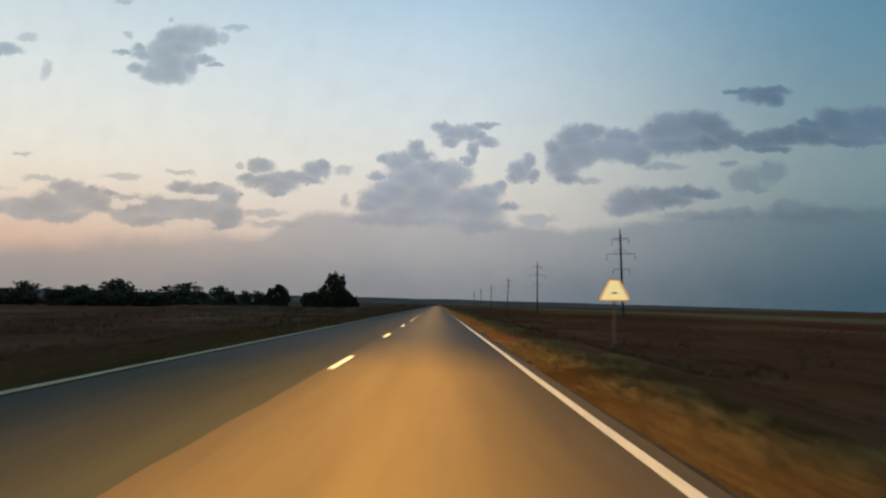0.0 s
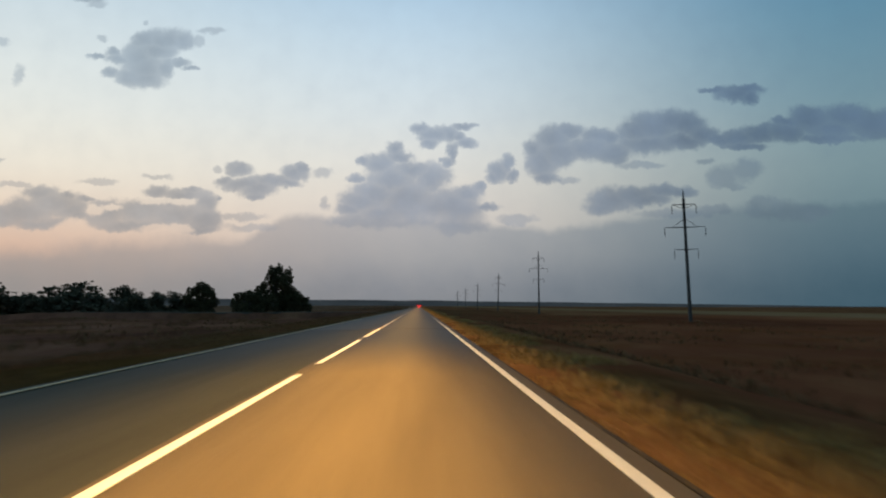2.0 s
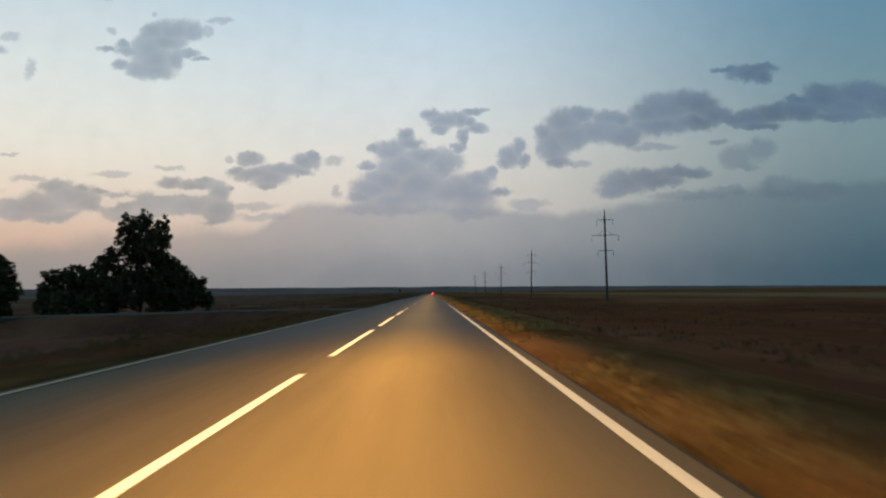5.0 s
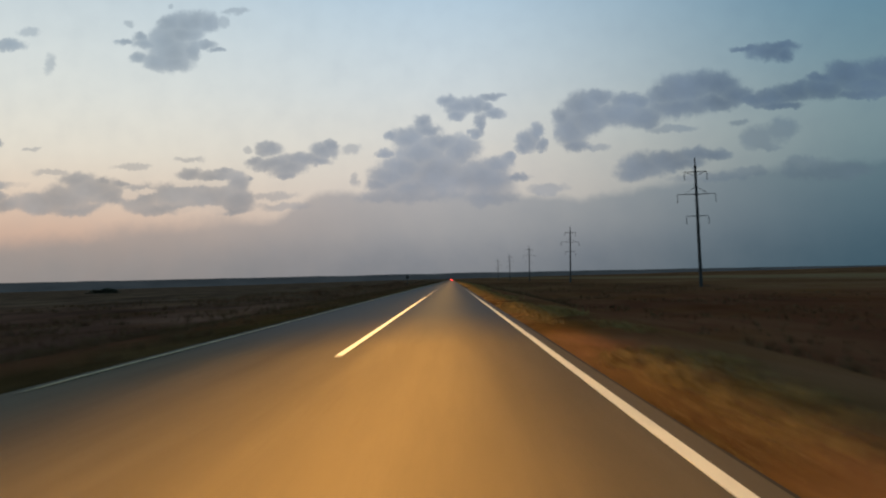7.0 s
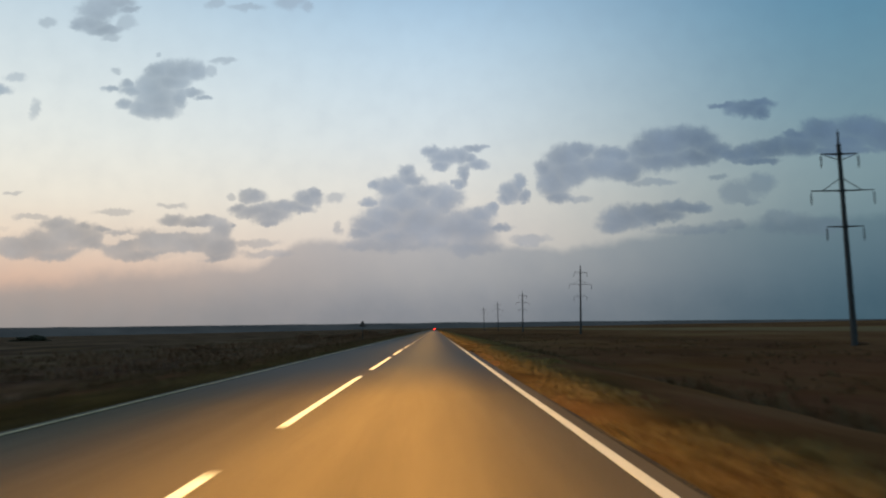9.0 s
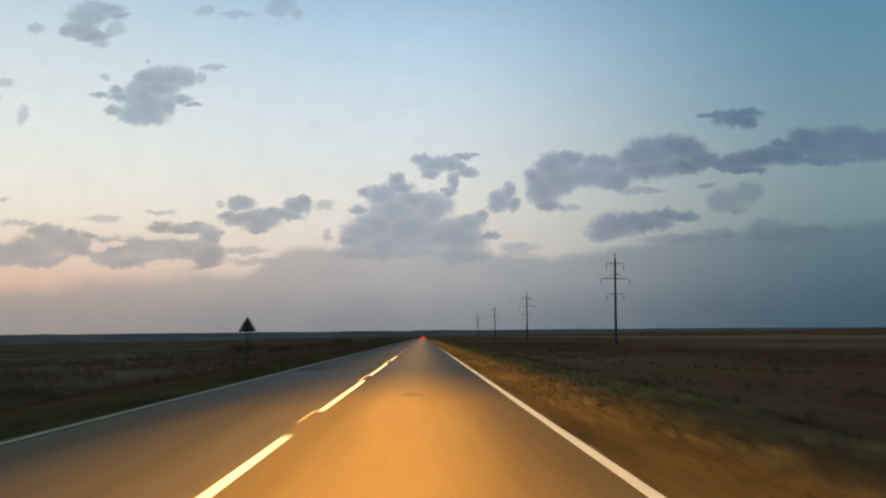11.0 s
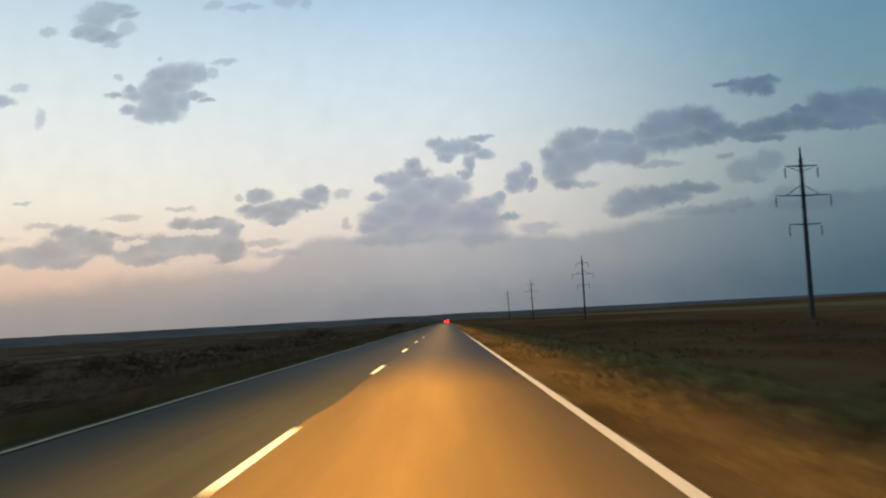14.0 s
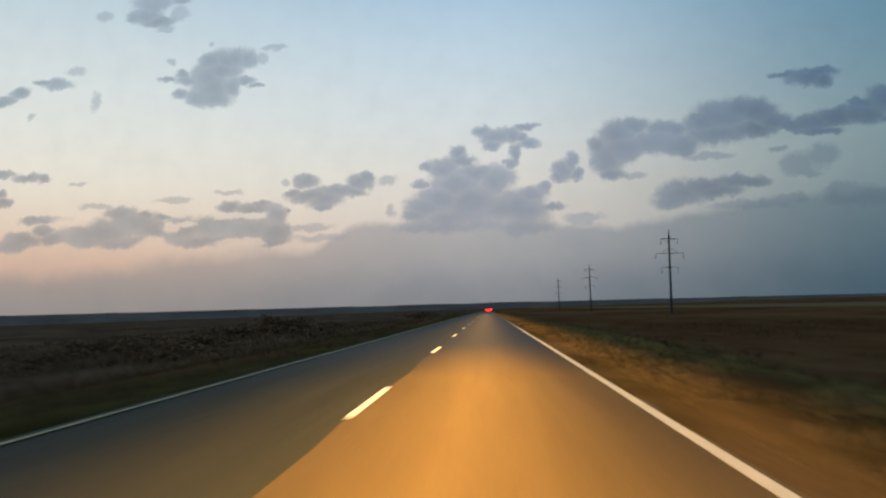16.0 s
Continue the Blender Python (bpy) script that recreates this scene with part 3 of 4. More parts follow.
_t.links.new(ramp_of(_t, noise_of(_t, 5, 4, 0.6), [(0.3, (0.92, 0.84, 0.52)), (0.7, (0.95, 0.89, 0.62))]), _b.inputs["Base Color"])
M_SIGN_RED, _t, _b = material("sign_red_film", 0.45, 0.5)
_b.inputs["Base Color"].default_value = (0.82, 0.42, 0.09, 1)
M_SIGN_DARK, _t, _b = material("sign_print", 0.5, 0.4)
_b.inputs["Base Color"].default_value = (0.10, 0.07, 0.03, 1)
M_CAR, _t, _b = material("dark_car_paint", 0.35, 0.5, 0.3)
_t.links.new(ramp_of(_t, noise_of(_t, 2, 3), [(0.3, (0.025, 0.027, 0.03)), (0.7, (0.035, 0.037, 0.04))]), _b.inputs["Base Color"])
M_RUBBER, _t, _b = material("tyre_rubber", 0.9, 0.2)
_b.inputs["Base Color"].default_value = (0.015, 0.015, 0.015, 1)
M_WINDOW, _t, _b = material("car_window", 0.1, 0.5)
_b.inputs["Base Color"].default_value = (0.01, 0.012, 0.014, 1)
M_TAIL, _t, _b = material("tail_lamp", 0.3, 0.5)
_b.inputs["Base Color"].default_value = (0.5, 0.02, 0.015, 1)
_b.inputs["Emission Color"].default_value = (1.0, 0.004, 0.002, 1)
_b.inputs["Emission Strength"].default_value = 95.0
# black base; the haze of distance is painted as a blue-grey glow
M_FAR_HAZE, _t, _b = material("hazed_plain_glow", 1.0, 0.0)
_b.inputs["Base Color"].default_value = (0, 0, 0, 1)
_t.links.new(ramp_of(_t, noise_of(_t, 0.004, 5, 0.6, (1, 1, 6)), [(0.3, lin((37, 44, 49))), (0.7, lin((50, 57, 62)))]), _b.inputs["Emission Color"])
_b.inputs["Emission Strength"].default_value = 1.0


# ---------------------------------------------------------------- building helpers
def mesh_of(name, verts, faces, mat, smooth=False):
    me = bpy.data.meshes.new(name)
    me.from_pydata(verts, [], faces)
    me.materials.append(mat)
    if smooth:
        me.polygons.foreach_set("use_smooth", [True] * len(me.polygons))
    me.update()
    return me


def part(name, bm, mat, parent=None, label=""):
    me = bpy.data.meshes.new(name)
    bm.normal_update()
    bm.to_mesh(me)
    bm.free()
    me.materials.append(mat)
    ob = new(name, me)
    if parent is not None:
        ob.parent = parent
    if label:
        ob["label"] = label
    return ob


def add_tube(bm, a, b, r0, r1, sides=8):
    """A tapered round bar from a to b, with closed ends."""
    a, b = Vector(a), Vector(b)
    q = (b - a).to_track_quat("Z", "Y").to_matrix()
    rings = []
    for p, r in ((a, r0), (b, r1)):
        rings.append([bm.verts.new(p + q @ Vector((r * math.cos(2 * math.pi * i / sides), r * math.sin(2 * math.pi * i / sides), 0))) for i in range(sides)])
    for i in range(sides):
        j = (i + 1) % sides
        bm.faces.new((rings[0][i], rings[0][j], rings[1][j], rings[1][i]))
    bm.faces.new(rings[0][::-1])
    bm.faces.new(rings[1])


def add_path(bm, points, radii, sides=10):
    """One round bar that runs through the points."""
    rings = []
    for i, p in enumerate(points):
        way = (Vector(points[min(i + 1, len(points) - 1)]) - Vector(points[max(i - 1, 0)])).normalized()
        q = way.to_track_quat("Z", "Y").to_matrix()
        rings.append([bm.verts.new(Vector(p) + q @ Vector((radii[i] * math.cos(2 * math.pi * k / sides), radii[i] * math.sin(2 * math.pi * k / sides), 0))) for k in range(sides)])
    for a, b in zip(rings, rings[1:]):
        for k in range(sides):
            j = (k + 1) % sides
            bm.faces.new((a[k], a[j], b[j], b[k]))
    bm.faces.new(rings[0][::-1])
    bm.faces.new(rings[-1])


def add_box(bm, x0, x1, y0, y1, z0, z1):
    v = [bm.verts.new((x, y, z)) for x in (x0, x1) for y in (y0, y1) for z in (z0, z1)]
    for f in ((0, 1, 3, 2), (4, 6, 7, 5), (0, 4, 5, 1), (2, 3, 7, 6), (0, 2, 6, 4), (1, 5, 7, 3)):
        bm.faces.new([v[i] for i in f])


def ease(v, lo, hi):
    s = min(1.0, max(0.0, (v - lo) / (hi - lo)))
    return s * s * (3 - 2 * s)


def hum(x, y, s, k=0.0):
    return noise.noise(Vector((x * s, y * s, k)))


# ---------------------------------------------------------------- ground
ROAD_L, ROAD_R = -3.50, 3.44


def crown(x):
    return -0.048 * abs(x) / 3.2


def side_middle(x):
    """Where the middle of the side road runs; it leaves slightly backwards."""
    return 206.4 + 0.6 * max(x + 3.5, -30.0)


def apron(x, y):
    """How much of the side road's dirt mouth lies here, 0 to 1."""
    if x > -3.2 or x < -60:
        return 0.0
    half = 2.7 + 2.0 * ease(x, -9, -3.5)
    return 1 - ease(abs(y - side_middle(x)), half, half + 1.5)


def land(x, y):
    """Height of the earth: level verge, bank down to the fields, gentle swells far out."""
    if ROAD_L < x < ROAD_R:
        return crown(x) - 0.09
    a = x - ROAD_R if x > 0 else ROAD_L - x
    low, w0, w1 = (-1.62, 1.7, 9.5) if x > 0 else (-1.05, 1.8, 8.0)
    if x < 0:
        low = low * (1 - apron(x, y))
    z = -0.075 + (low + 0.075) * ease(a, w0, w1)
    if a < 0.09 and not (x < 0 and apron(x, y) > 0):
        return -0.19
    near = ease(a, 0.0, 1.5)
    z += near * (0.05 * hum(x, y, 0.9) + 0.10 * hum(x, y, 0.21, 3) * ease(a, 1.5, 5))
    z += 0.35 * hum(x, y, 0.03, 7) * ease(a, 12, 40)
    r = math.hypot(x, y - 230)
    far = ease(r, 300, 3500)
    return z + far * (-0.0030 * max(0.0, x) + 3.6 + 3.0 * hum(x, y, 0.0016, 11))


def spaced(limits):
    """Stops from pieces of (end, step)."""
    out, at = [limits[0]], limits[0]
    for end, step in limits[1:]:
        n = max(1, round((end - at) / step))
        out += [at + (end - at) * (i + 1) / n for i in range(n)]
        at = end
    return out


xs = spaced((-4200, (-1000, 400), (-200, 100), (-60, 14), (-20, 4), (-8, 1.0), (ROAD_L - 0.14, 0.45), (ROAD_L - 0.06, 0.08), (ROAD_L + 0.1, 0.16), (ROAD_R - 0.1, 3.3), (ROAD_R + 0.06, 0.16), (ROAD_R + 0.14, 0.08), (9, 0.45), (22, 1.0), (60, 4), (200, 14), (1000, 100), (4200, 400)))
ys = spaced((-260, (-20, 20), (520, 1.2), (760, 5), (1400, 30), (4500, 150)))
verts = [(x, y, land(x, y)) for y in ys for x in xs]
nx = len(xs)
faces = [(j * nx + i, j * nx + i + 1, (j + 1) * nx + i + 1, (j + 1) * nx + i) for j in range(len(ys) - 1) for i in range(nx - 1)]
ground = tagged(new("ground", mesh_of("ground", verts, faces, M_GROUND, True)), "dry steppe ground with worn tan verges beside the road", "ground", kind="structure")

# the far edge of the plain, with distance haze painted in as a glow
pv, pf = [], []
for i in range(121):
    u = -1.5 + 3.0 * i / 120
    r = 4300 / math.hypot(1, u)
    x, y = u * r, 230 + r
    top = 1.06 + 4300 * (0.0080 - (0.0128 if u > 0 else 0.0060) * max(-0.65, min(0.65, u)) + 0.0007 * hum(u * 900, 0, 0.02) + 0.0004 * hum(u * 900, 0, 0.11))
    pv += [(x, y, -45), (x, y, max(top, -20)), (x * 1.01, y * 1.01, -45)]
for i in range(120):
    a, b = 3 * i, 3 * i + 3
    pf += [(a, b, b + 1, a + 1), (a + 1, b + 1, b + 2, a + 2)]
tagged(new("backdrop", mesh_of("backdrop", pv, pf, M_FAR_HAZE, True)), "rim of the distant plain with blue-grey haze painted in", "horizon", kind="structure")


# ---------------------------------------------------------------- road
def slab(name, mat, x0, x1, y0, y1, lift, thick, step=2.0, ragged=0.0, slant=0.0, lead=0.0):
    """A sheet of asphalt that follows the crown; its inner edge x0 may be ragged, its ends slanted."""
    n = max(1, round((y1 - y0) / step))
    cols = 7
    v, f = [], []
    for j in range(n + 1):
        for i in range(cols):
            s = i / (cols - 1)
            y = y0 + (y1 - y0) * j / n
            edge = x0 + ragged * (hum(y, 0, 0.9) + 0.6 * hum(y, 5, 2.7))
            x = edge + (x1 - edge) * s
            y += (x - x1) * (lead if j == 0 else slant if j == n else 0) + (0.12 * hum(x, y, 2.3) if j in (0, n) else 0)
            v.append((x, y, crown(x) + lift))
    m = len(v)
    v += [(a, b, c - thick) for a, b, c in v]
    for j in range(n):
        for i in range(cols - 1):
            a = j * cols + i
            f.append((a, a + 1, a + cols + 1, a + cols))
    rim = [i for i in range(cols)] + [j * cols + cols - 1 for j in range(1, n + 1)] + [n * cols + i for i in range(cols - 2, -1, -1)] + [j * cols for j in range(n - 1, 0, -1)]
    for a, b in zip(rim, rim[1:] + rim[:1]):
        f.append((a, a + m, b + m, b))
    return new(name, mesh_of(name, v, f, mat))


road = tagged(slab("road", M_OLD, ROAD_L, ROAD_R, -120, 1500, 0.0, 0.25, 3.0), "two-lane country road of old dark asphalt", "road", kind="structure")
for mat, x0, x1, y0, y1, ragged, slant, lift, label in (
        (M_NEW, -0.12, ROAD_R - 0.02, -120, 301, 0.05, 0, 0.012, "tan overlay on one lane"),
        (M_NEW, ROAD_L + 0.03, 0.3, 95, 350, 0.03, 0.85, 0.006, "tan overlay on the other lane"),
        (M_NEW_LIT, 0.02, ROAD_R - 0.02, 301, 1500, 0.09, 0, 0.012, "warm tan overlay on one lane")):
    o = slab("lane_overlay", mat, x0, x1, y0, y1, lift, 0.03, 0.8 if y1 < 600 else 1.5, ragged, slant)
    o.parent = road
    o["label"] = label
for y0, y1, x0, x1 in ((96.9, 98.1, 0.2, 3.2), (193.0, 199.1, 0.1, 2.6)):
    o = slab("patch", M_PATCH, x0, x1, y0, y1, 0.017, 0.02, 0.4, 0.05)
    o.parent = road
    o["label"] = "light orange-tan repair strip"
seam = bmesh.new()
at = Vector((2.34, 127.5, crown(2.36) + 0.016))
for i in range(10):
    nxt = Vector((2.34 + 0.035 * hum(i, 0, 0.7), at.y + 0.45, at.z))
    w = 0.013 + 0.010 * abs(hum(i, 4, 0.9))
    seam.faces.new([seam.verts.new(p) for p in (at + Vector((-w, 0, 0)), at + Vector((w, 0, 0)), nxt + Vector((w, 0, 0)), nxt + Vector((-w, 0, 0)))])
    at = nxt
part("crack_seal", seam, M_TAR_SHADE, road, "black tar-filled crack")

M_STAIN = asphalt("oil_stained_asphalt", (0.058, 0.042, 0.020), (0.086, 0.060, 0.028), 0.8, 0.1)
for k, (sx0, sy0, across, along) in enumerate(((1.40, 334.6, 0.24, 0.42), (1.70, 348.0, 0.09, 0.14), (2.22, 347.1, 0.20, 0.50), (2.30, 352.5, 0.12, 0.30), (0.95, 262.0, 0.16, 0.35))):
    stain = bmesh.new()
    ring = []
    for i in range(22):
        a = 2 * math.pi * i / 22
        r = 1 + 0.35 * hum(math.cos(a), math.sin(a), 1.6, 7.0 * k)
        px = sx0 + across * r * math.cos(a)
        ring.append((px, sy0 + along * r * math.sin(a)))
    stain.faces.new([stain.verts.new((px, py, crown(px) + 0.0165)) for px, py in ring])
    part("stain", stain, M_STAIN, road, "dark oily stain on the lane")


def stripe(name, mat, x, y0, y1, width, wobble=0.015, step=2.0, lift=0.019):
    n = max(1, round((y1 - y0) / step))
    v, f = [], []
    for j in range(n + 1):
        y = y0 + (y1 - y0) * j / n
        c = x + wobble * hum(y, x, 0.11)
        for k, s in enumerate((-0.5, 0.5)):
            px = c + s * width * (1 + 0.10 * hum(y, k, 1.7))
            v += [(px, y, crown(px) + lift), (px, y, crown(px) + lift - 0.007)]
    for j in range(n):
        a, b = 4 * j, 4 * j + 4
        f += [(a, a + 2, b + 2, b), (a + 1, a, b, b + 1), (a + 2, a + 3, b + 3, b + 2)]
    f += [(0, 1, 3, 2), (4 * n, 4 * n + 2, 4 * n + 3, 4 * n + 1)]
    o = new(name, mesh_of(name, v, f, mat))
    o.parent = road
    return o


stripe("edge_line", M_EDGE, 3.19, -120, 1200, 0.108)["label"] = "white edge line"
spill = slab("earth_spill", M_GROUND, 3.27, 3.62, 300, 640, 0.016, 0.05, 0.7, 0.10)
spill.parent = road
spill["label"] = "earth and dry grass creeping over the asphalt edge"
# a dark strip paints the shade where the asphalt edge drops off
stripe("edge_shade", M_TAR_SHADE, 3.475, -120, 300, 0.055, 0.05, 0.6, -0.010)["label"] = "dark strip painted as shade along the broken asphalt edge"
stripe("edge_line", M_WORN_LIT, -3.27, -120, 36, 0.17, step=0.8)["label"] = "wide faded edge line"
for y0, y1 in ((36, 203.4), (215.0, 1200)):
    stripe("edge_line", M_WORN_LIT, -3.25, y0, y1, 0.092)["label"] = "worn white edge line"

# centre line: short dashes, long dashes, a gap at the side road, a solid piece, long dashes, short dashes
dashes = [(-35.7 + 12 * i, -32.7 + 12 * i) for i in range(7)] + [(48.3, 59.5)]
dashes += [(62.2, 71.9), (74.3, 84.0), (86.3, 96.7), (99.6, 108.1)]
dashes += [(111.6, 121.4), (124.5, 134.7), (137.8, 146.8)] + [(149.9 + 12 * i, 158.9 + 12 * i) for i in range(4)]
dashes += [(198.2, 202.6), (217.6, 256.7), (259.6, 268.7)] + [(271.6 + 12 * i, 280.7 + 12 * i) for i in range(4)]
dashes += [(319.6, 328.4), (331.4, 339.4), (342.0, 352.3), (355.5, 364.6)]
dashes += [(374.9 + 12 * i, 378.0 + 12 * i) for i in range(40)]
for y0, y1 in dashes:
    stripe("centre_dash", M_PAINT, 0.07 if 318 < y0 < 366 else 0.0, y0, y1, 0.105, step=1.5)
for y0, y1 in ((329.9, 331.5), (339.3, 342.1), (352.2, 355.6)):
    stripe("old_line", M_WORN_LIT, -0.03, y0, y1, 0.05, step=0.8)["label"] = "thin worn piece of an older line"
stripe("centre_dash", M_WORN_LIT, 0.04, 96.8, 98.3, 0.11, step=0.5)["label"] = "dull dash painted over the repair strip"

# side road that leaves to the left between the two pieces of edge line
v, f = [], []
stops = spaced((-70, (-14, 4.0), (-3.45, 0.8)))
for i, x in enumerate(stops):
    half = 2.3 + 1.3 * ease(x, -9, -3.5) + 0.2 * hum(x, 9, 0.5)
    for k in range(7):
        y = side_middle(x) + half * (k / 3 - 1)
        v.append((x, y, max(land(x, y) + 0.03, crown(-3.5) - 0.02 if x > -8 else -9) + 0.012 * hum(x, y, 0.8)))
for i in range(len(stops) - 1):
    for k in range(6):
        a = 7 * i + k
        f.append((a, a + 7, a + 8, a + 1))
m = len(v)
v += [(x, y, z - 0.25) for x, y, z in v]
rim = [7 * i for i in range(len(stops))] + [7 * (len(stops) - 1) + k for k in range(1, 7)] + [7 * i + 6 for i in range(len(stops) - 2, -1, -1)] + [k for k in range(5, 0, -1)]
f += [(a, b, b + m, a + m) for a, b in zip(rim, rim[1:] + rim[:1])]
tagged(new("side_road", mesh_of("side_road", v, f, M_SIDE)), "worn side road joining the main road", "road", kind="structure")


# ---------------------------------------------------------------- power line
def power_pole(height):
    """A tapered concrete pole with three crossarms, braces and hanging insulators; its foot is at the origin."""
    base = new("power_pole")
    bm = bmesh.new()
    add_path(bm, [(0, 0, -0.6 + (height - 0.9) * i / 6) for i in range(7)] + [(0, 0, height - 1.2), (0, 0, height)], [0.33 - 0.12 * i / 6 for i in range(7)] + [0.13, 0.10], 12)
    part("pole", bm, M_CONCRETE, base)
    bm = bmesh.new()
    add_tube(bm, (0, 0, height), (0, 0, height + 0.35), 0.05, 0.03, 6)
    add_tube(bm, (0, 0, height - 0.06), (0, 0, height + 0.03), 0.13, 0.11, 12)
    part("pole_cap", bm, M_STEEL, base, "steel cap with an earthing spike")
    bm = bmesh.new()
    add_tube(bm, (0, 0, height - 1.6), (0, 0, height - 1.35), 0.25, 0.24, 12)
    part("collar", bm, M_STEEL, base)
    for level, reach, braces in ((0.895, 2.05, "under"), (0.72, 3.45, "over"), (0.55, 2.0, "")):
        z = height * level
        bm = bmesh.new()
        for s in (-1, 1):
            add_tube(bm, (0.1 * s, -0.16, z), (reach * s, 0, z + 0.05), 0.075, 0.05, 6)
            add_tube(bm, (0.1 * s, 0.16, z), (reach * s, 0, z + 0.05), 0.075, 0.05, 6)
            for u in (0.35, 0.65):
                add_tube(bm, (reach * u * s, -0.16 * (1 - u), z + 0.05 * u), (reach * (u + 0.12) * s, 0.16 * (0.88 - u), z + 0.05 * u), 0.025, 0.025, 4)
        add_tube(bm, (0, -0.01, z - 0.14), (0, 0.01, z + 0.14), 0.02, 0.02, 4)
        bmesh.ops.create_cone(bm, cap_ends=True, segments=12, radius1=0.33, radius2=0.33, depth=0.22, matrix=Matrix.Translation((0, 0, z)))
        arm = part("crossarm", bm, M_STEEL, base, "steel crossarm")
        if braces:
            bm = bmesh.new()
            for s in (-1, 1):
                if braces == "over":
                    add_tube(bm, (0.15 * s, 0, z + 1.35), (reach * 0.62 * s, 0, z + 0.06), 0.05, 0.04, 6)
                else:
                    add_tube(bm, (0.2 * s, 0, z - 0.65), (reach * 0.92 * s, 0, z), 0.045, 0.035, 6)
            part("brace", bm, M_STEEL, arm)
        for s in (-1, 1):
            bm = bmesh.new()
            add_tube(bm, (reach * s, 0, z + 0.04), (reach * s, 0, z - 1.45), 0.022, 0.022, 6)
            for k in range(9):
                zz = z - 0.22 - 0.125 * k
                add_tube(bm, (reach * s, 0, zz), (reach * s, 0, zz - 0.07), 0.05, 0.13, 10)
            add_tube(bm, (reach * s, -0.16, z - 1.47), (reach * s, 0.16, z - 1.47), 0.04, 0.04, 6)
            part("insulator", bm, M_GLASSY, arm, "hanging string of glass insulators")
    return tagged(base, "tall weathered concrete power pole with three steel crossarms in a field", "power pole", "poles of the power line")


for x, y, top, lean in ((46.6, 186.0, 20.3, -2.1), (46.35, 344.4, 21.5, -0.4), (47.05, 501.1, 19.9, 1.8), (47.3, 658.8, 19.4, 1.1), (47.3, 810.0, 19.4, 0.0), (47.4, 964.0, 19.8, -0.5)):
    foot = land(x, y)
    power_pole(top - foot).matrix_basis = pose(x, y, foot, 0, lean, 0)


# ---------------------------------------------------------------- road signs
def cut_triangle(bm, side, y0, y1, corner, shrink=0.0, z0=0.0):
    """A triangular plate with its top cut off flat, from y0 to y1, its lower edge at z0."""
    tall, top = side * 0.69, side * 0.17
    out = []
    for x, z, ax, az in ((-side / 2, 0, 1.45, 1), (side / 2, 0, -1.45, 1), (top, tall, -0.6, -1), (-top, tall, 0.6, -1)):
        c = Vector((x + ax * (shrink + corner), 0, z0 + z + az * (shrink + corner)))
        a = math.atan2(-az, -ax)
        for d in (-45, 0, 45):
            out.append(c + Vector((math.cos(a + math.radians(d)), 0, math.sin(a + math.radians(d)))) * corner)
    front = [bm.verts.new((p.x, y0, p.z)) for p in out]
    rear = [bm.verts.new((p.x, y1, p.z)) for p in out]
    bm.faces.new(front)
    bm.faces.new(rear[::-1])
    n = len(out)
    for i in range(n):
        j = (i + 1) % n
        bm.faces.new((front[j], front[i], rear[i], rear[j]))


def triangle(bm, side, y0, y1, corner, shrink=0.0, z0=0.0):
    """A three-cornered plate with rounded corners, from y0 to y1, its lower edge at z0."""
    if side > 1.0:
        return cut_triangle(bm, side, y0, y1, corner, shrink, z0)
    tall = side * 0.866
    mid = Vector((0, 0, z0 + tall / 3))
    out = []
    for k in range(3):
        a = math.radians(90 + 120 * k)
        c = mid + Vector((math.cos(a), 0, math.sin(a))) * (side * 0.5774 - shrink * 2 - corner * 2)
        for d in (-60, -30, 0, 30, 60):
            e = a + math.radians(d)
            out.append(c + Vector((math.cos(e), 0, math.sin(e))) * corner)
    front = [bm.verts.new((p.x, y0, p.z)) for p in out]
    rear = [bm.verts.new((p.x, y1, p.z)) for p in out]
    bm.faces.new(front)
    bm.faces.new(rear[::-1])
    n = len(out)
    for i in range(n):
        j = (i + 1) % n
        bm.faces.new((front[j], front[i], rear[i], rear[j]))


def warning_sign(side, z0, faces_us):
    """Plate, film and steel post; the foot is at the origin and the face looks to -y if it faces us."""
    base = new("warning_sign")
    s = 1 if faces_us else -1
    bm = bmesh.new()
    add_tube(bm, (0, 0.05 * s, -0.8), (0, 0.05 * s, z0 + side * 0.62), 0.038, 0.038, 10)
    part("post", bm, M_STEEL, base, "round steel post")
    bm = bmesh.new()
    triangle(bm, side, -0.012, 0.012, 0.05, 0, z0)
    plate = part("plate", bm, M_SIGN_BACK, base)
    bm = bmesh.new()
    triangle(bm, side, *sorted((-0.013 * s, -0.016 * s)), 0.045, 0.008, z0)
    part("border_film", bm, M_SIGN_RED, plate, "red border film")
    bm = bmesh.new()
    triangle(bm, side, *sorted((-0.017 * s, -0.020 * s)), 0.03, 0.05, z0)
    part("face_film", bm, M_SIGN_FACE, plate, "bright yellow reflective film")
    if faces_us:
        bm = bmesh.new()
        add_box(bm, -0.10, 0.10, -0.024, -0.021, z0 + 0.24, z0 + 0.275)
        add_box(bm, -0.055, 0.07, -0.024, -0.021, z0 + 0.275, z0 + 0.30)
        part("symbol", bm, M_SIGN_DARK, plate, "small dark symbol")
    for zc in (z0 + side * 0.2, z0 + side * 0.5):
        bm = bmesh.new()
        add_box(bm, -0.12, 0.12, min(0.012 * s, 0.035 * s), max(0.012 * s, 0.035 * s), zc - 0.02, zc + 0.02)
        part("clamp", bm, M_STEEL, base)
    return base


sign = warning_sign(1.05, 1.28 - land(7.58, 25.7), True)
sign.matrix_basis = pose(7.58, 25.7, land(7.58, 25.7), 0, 0, -6)
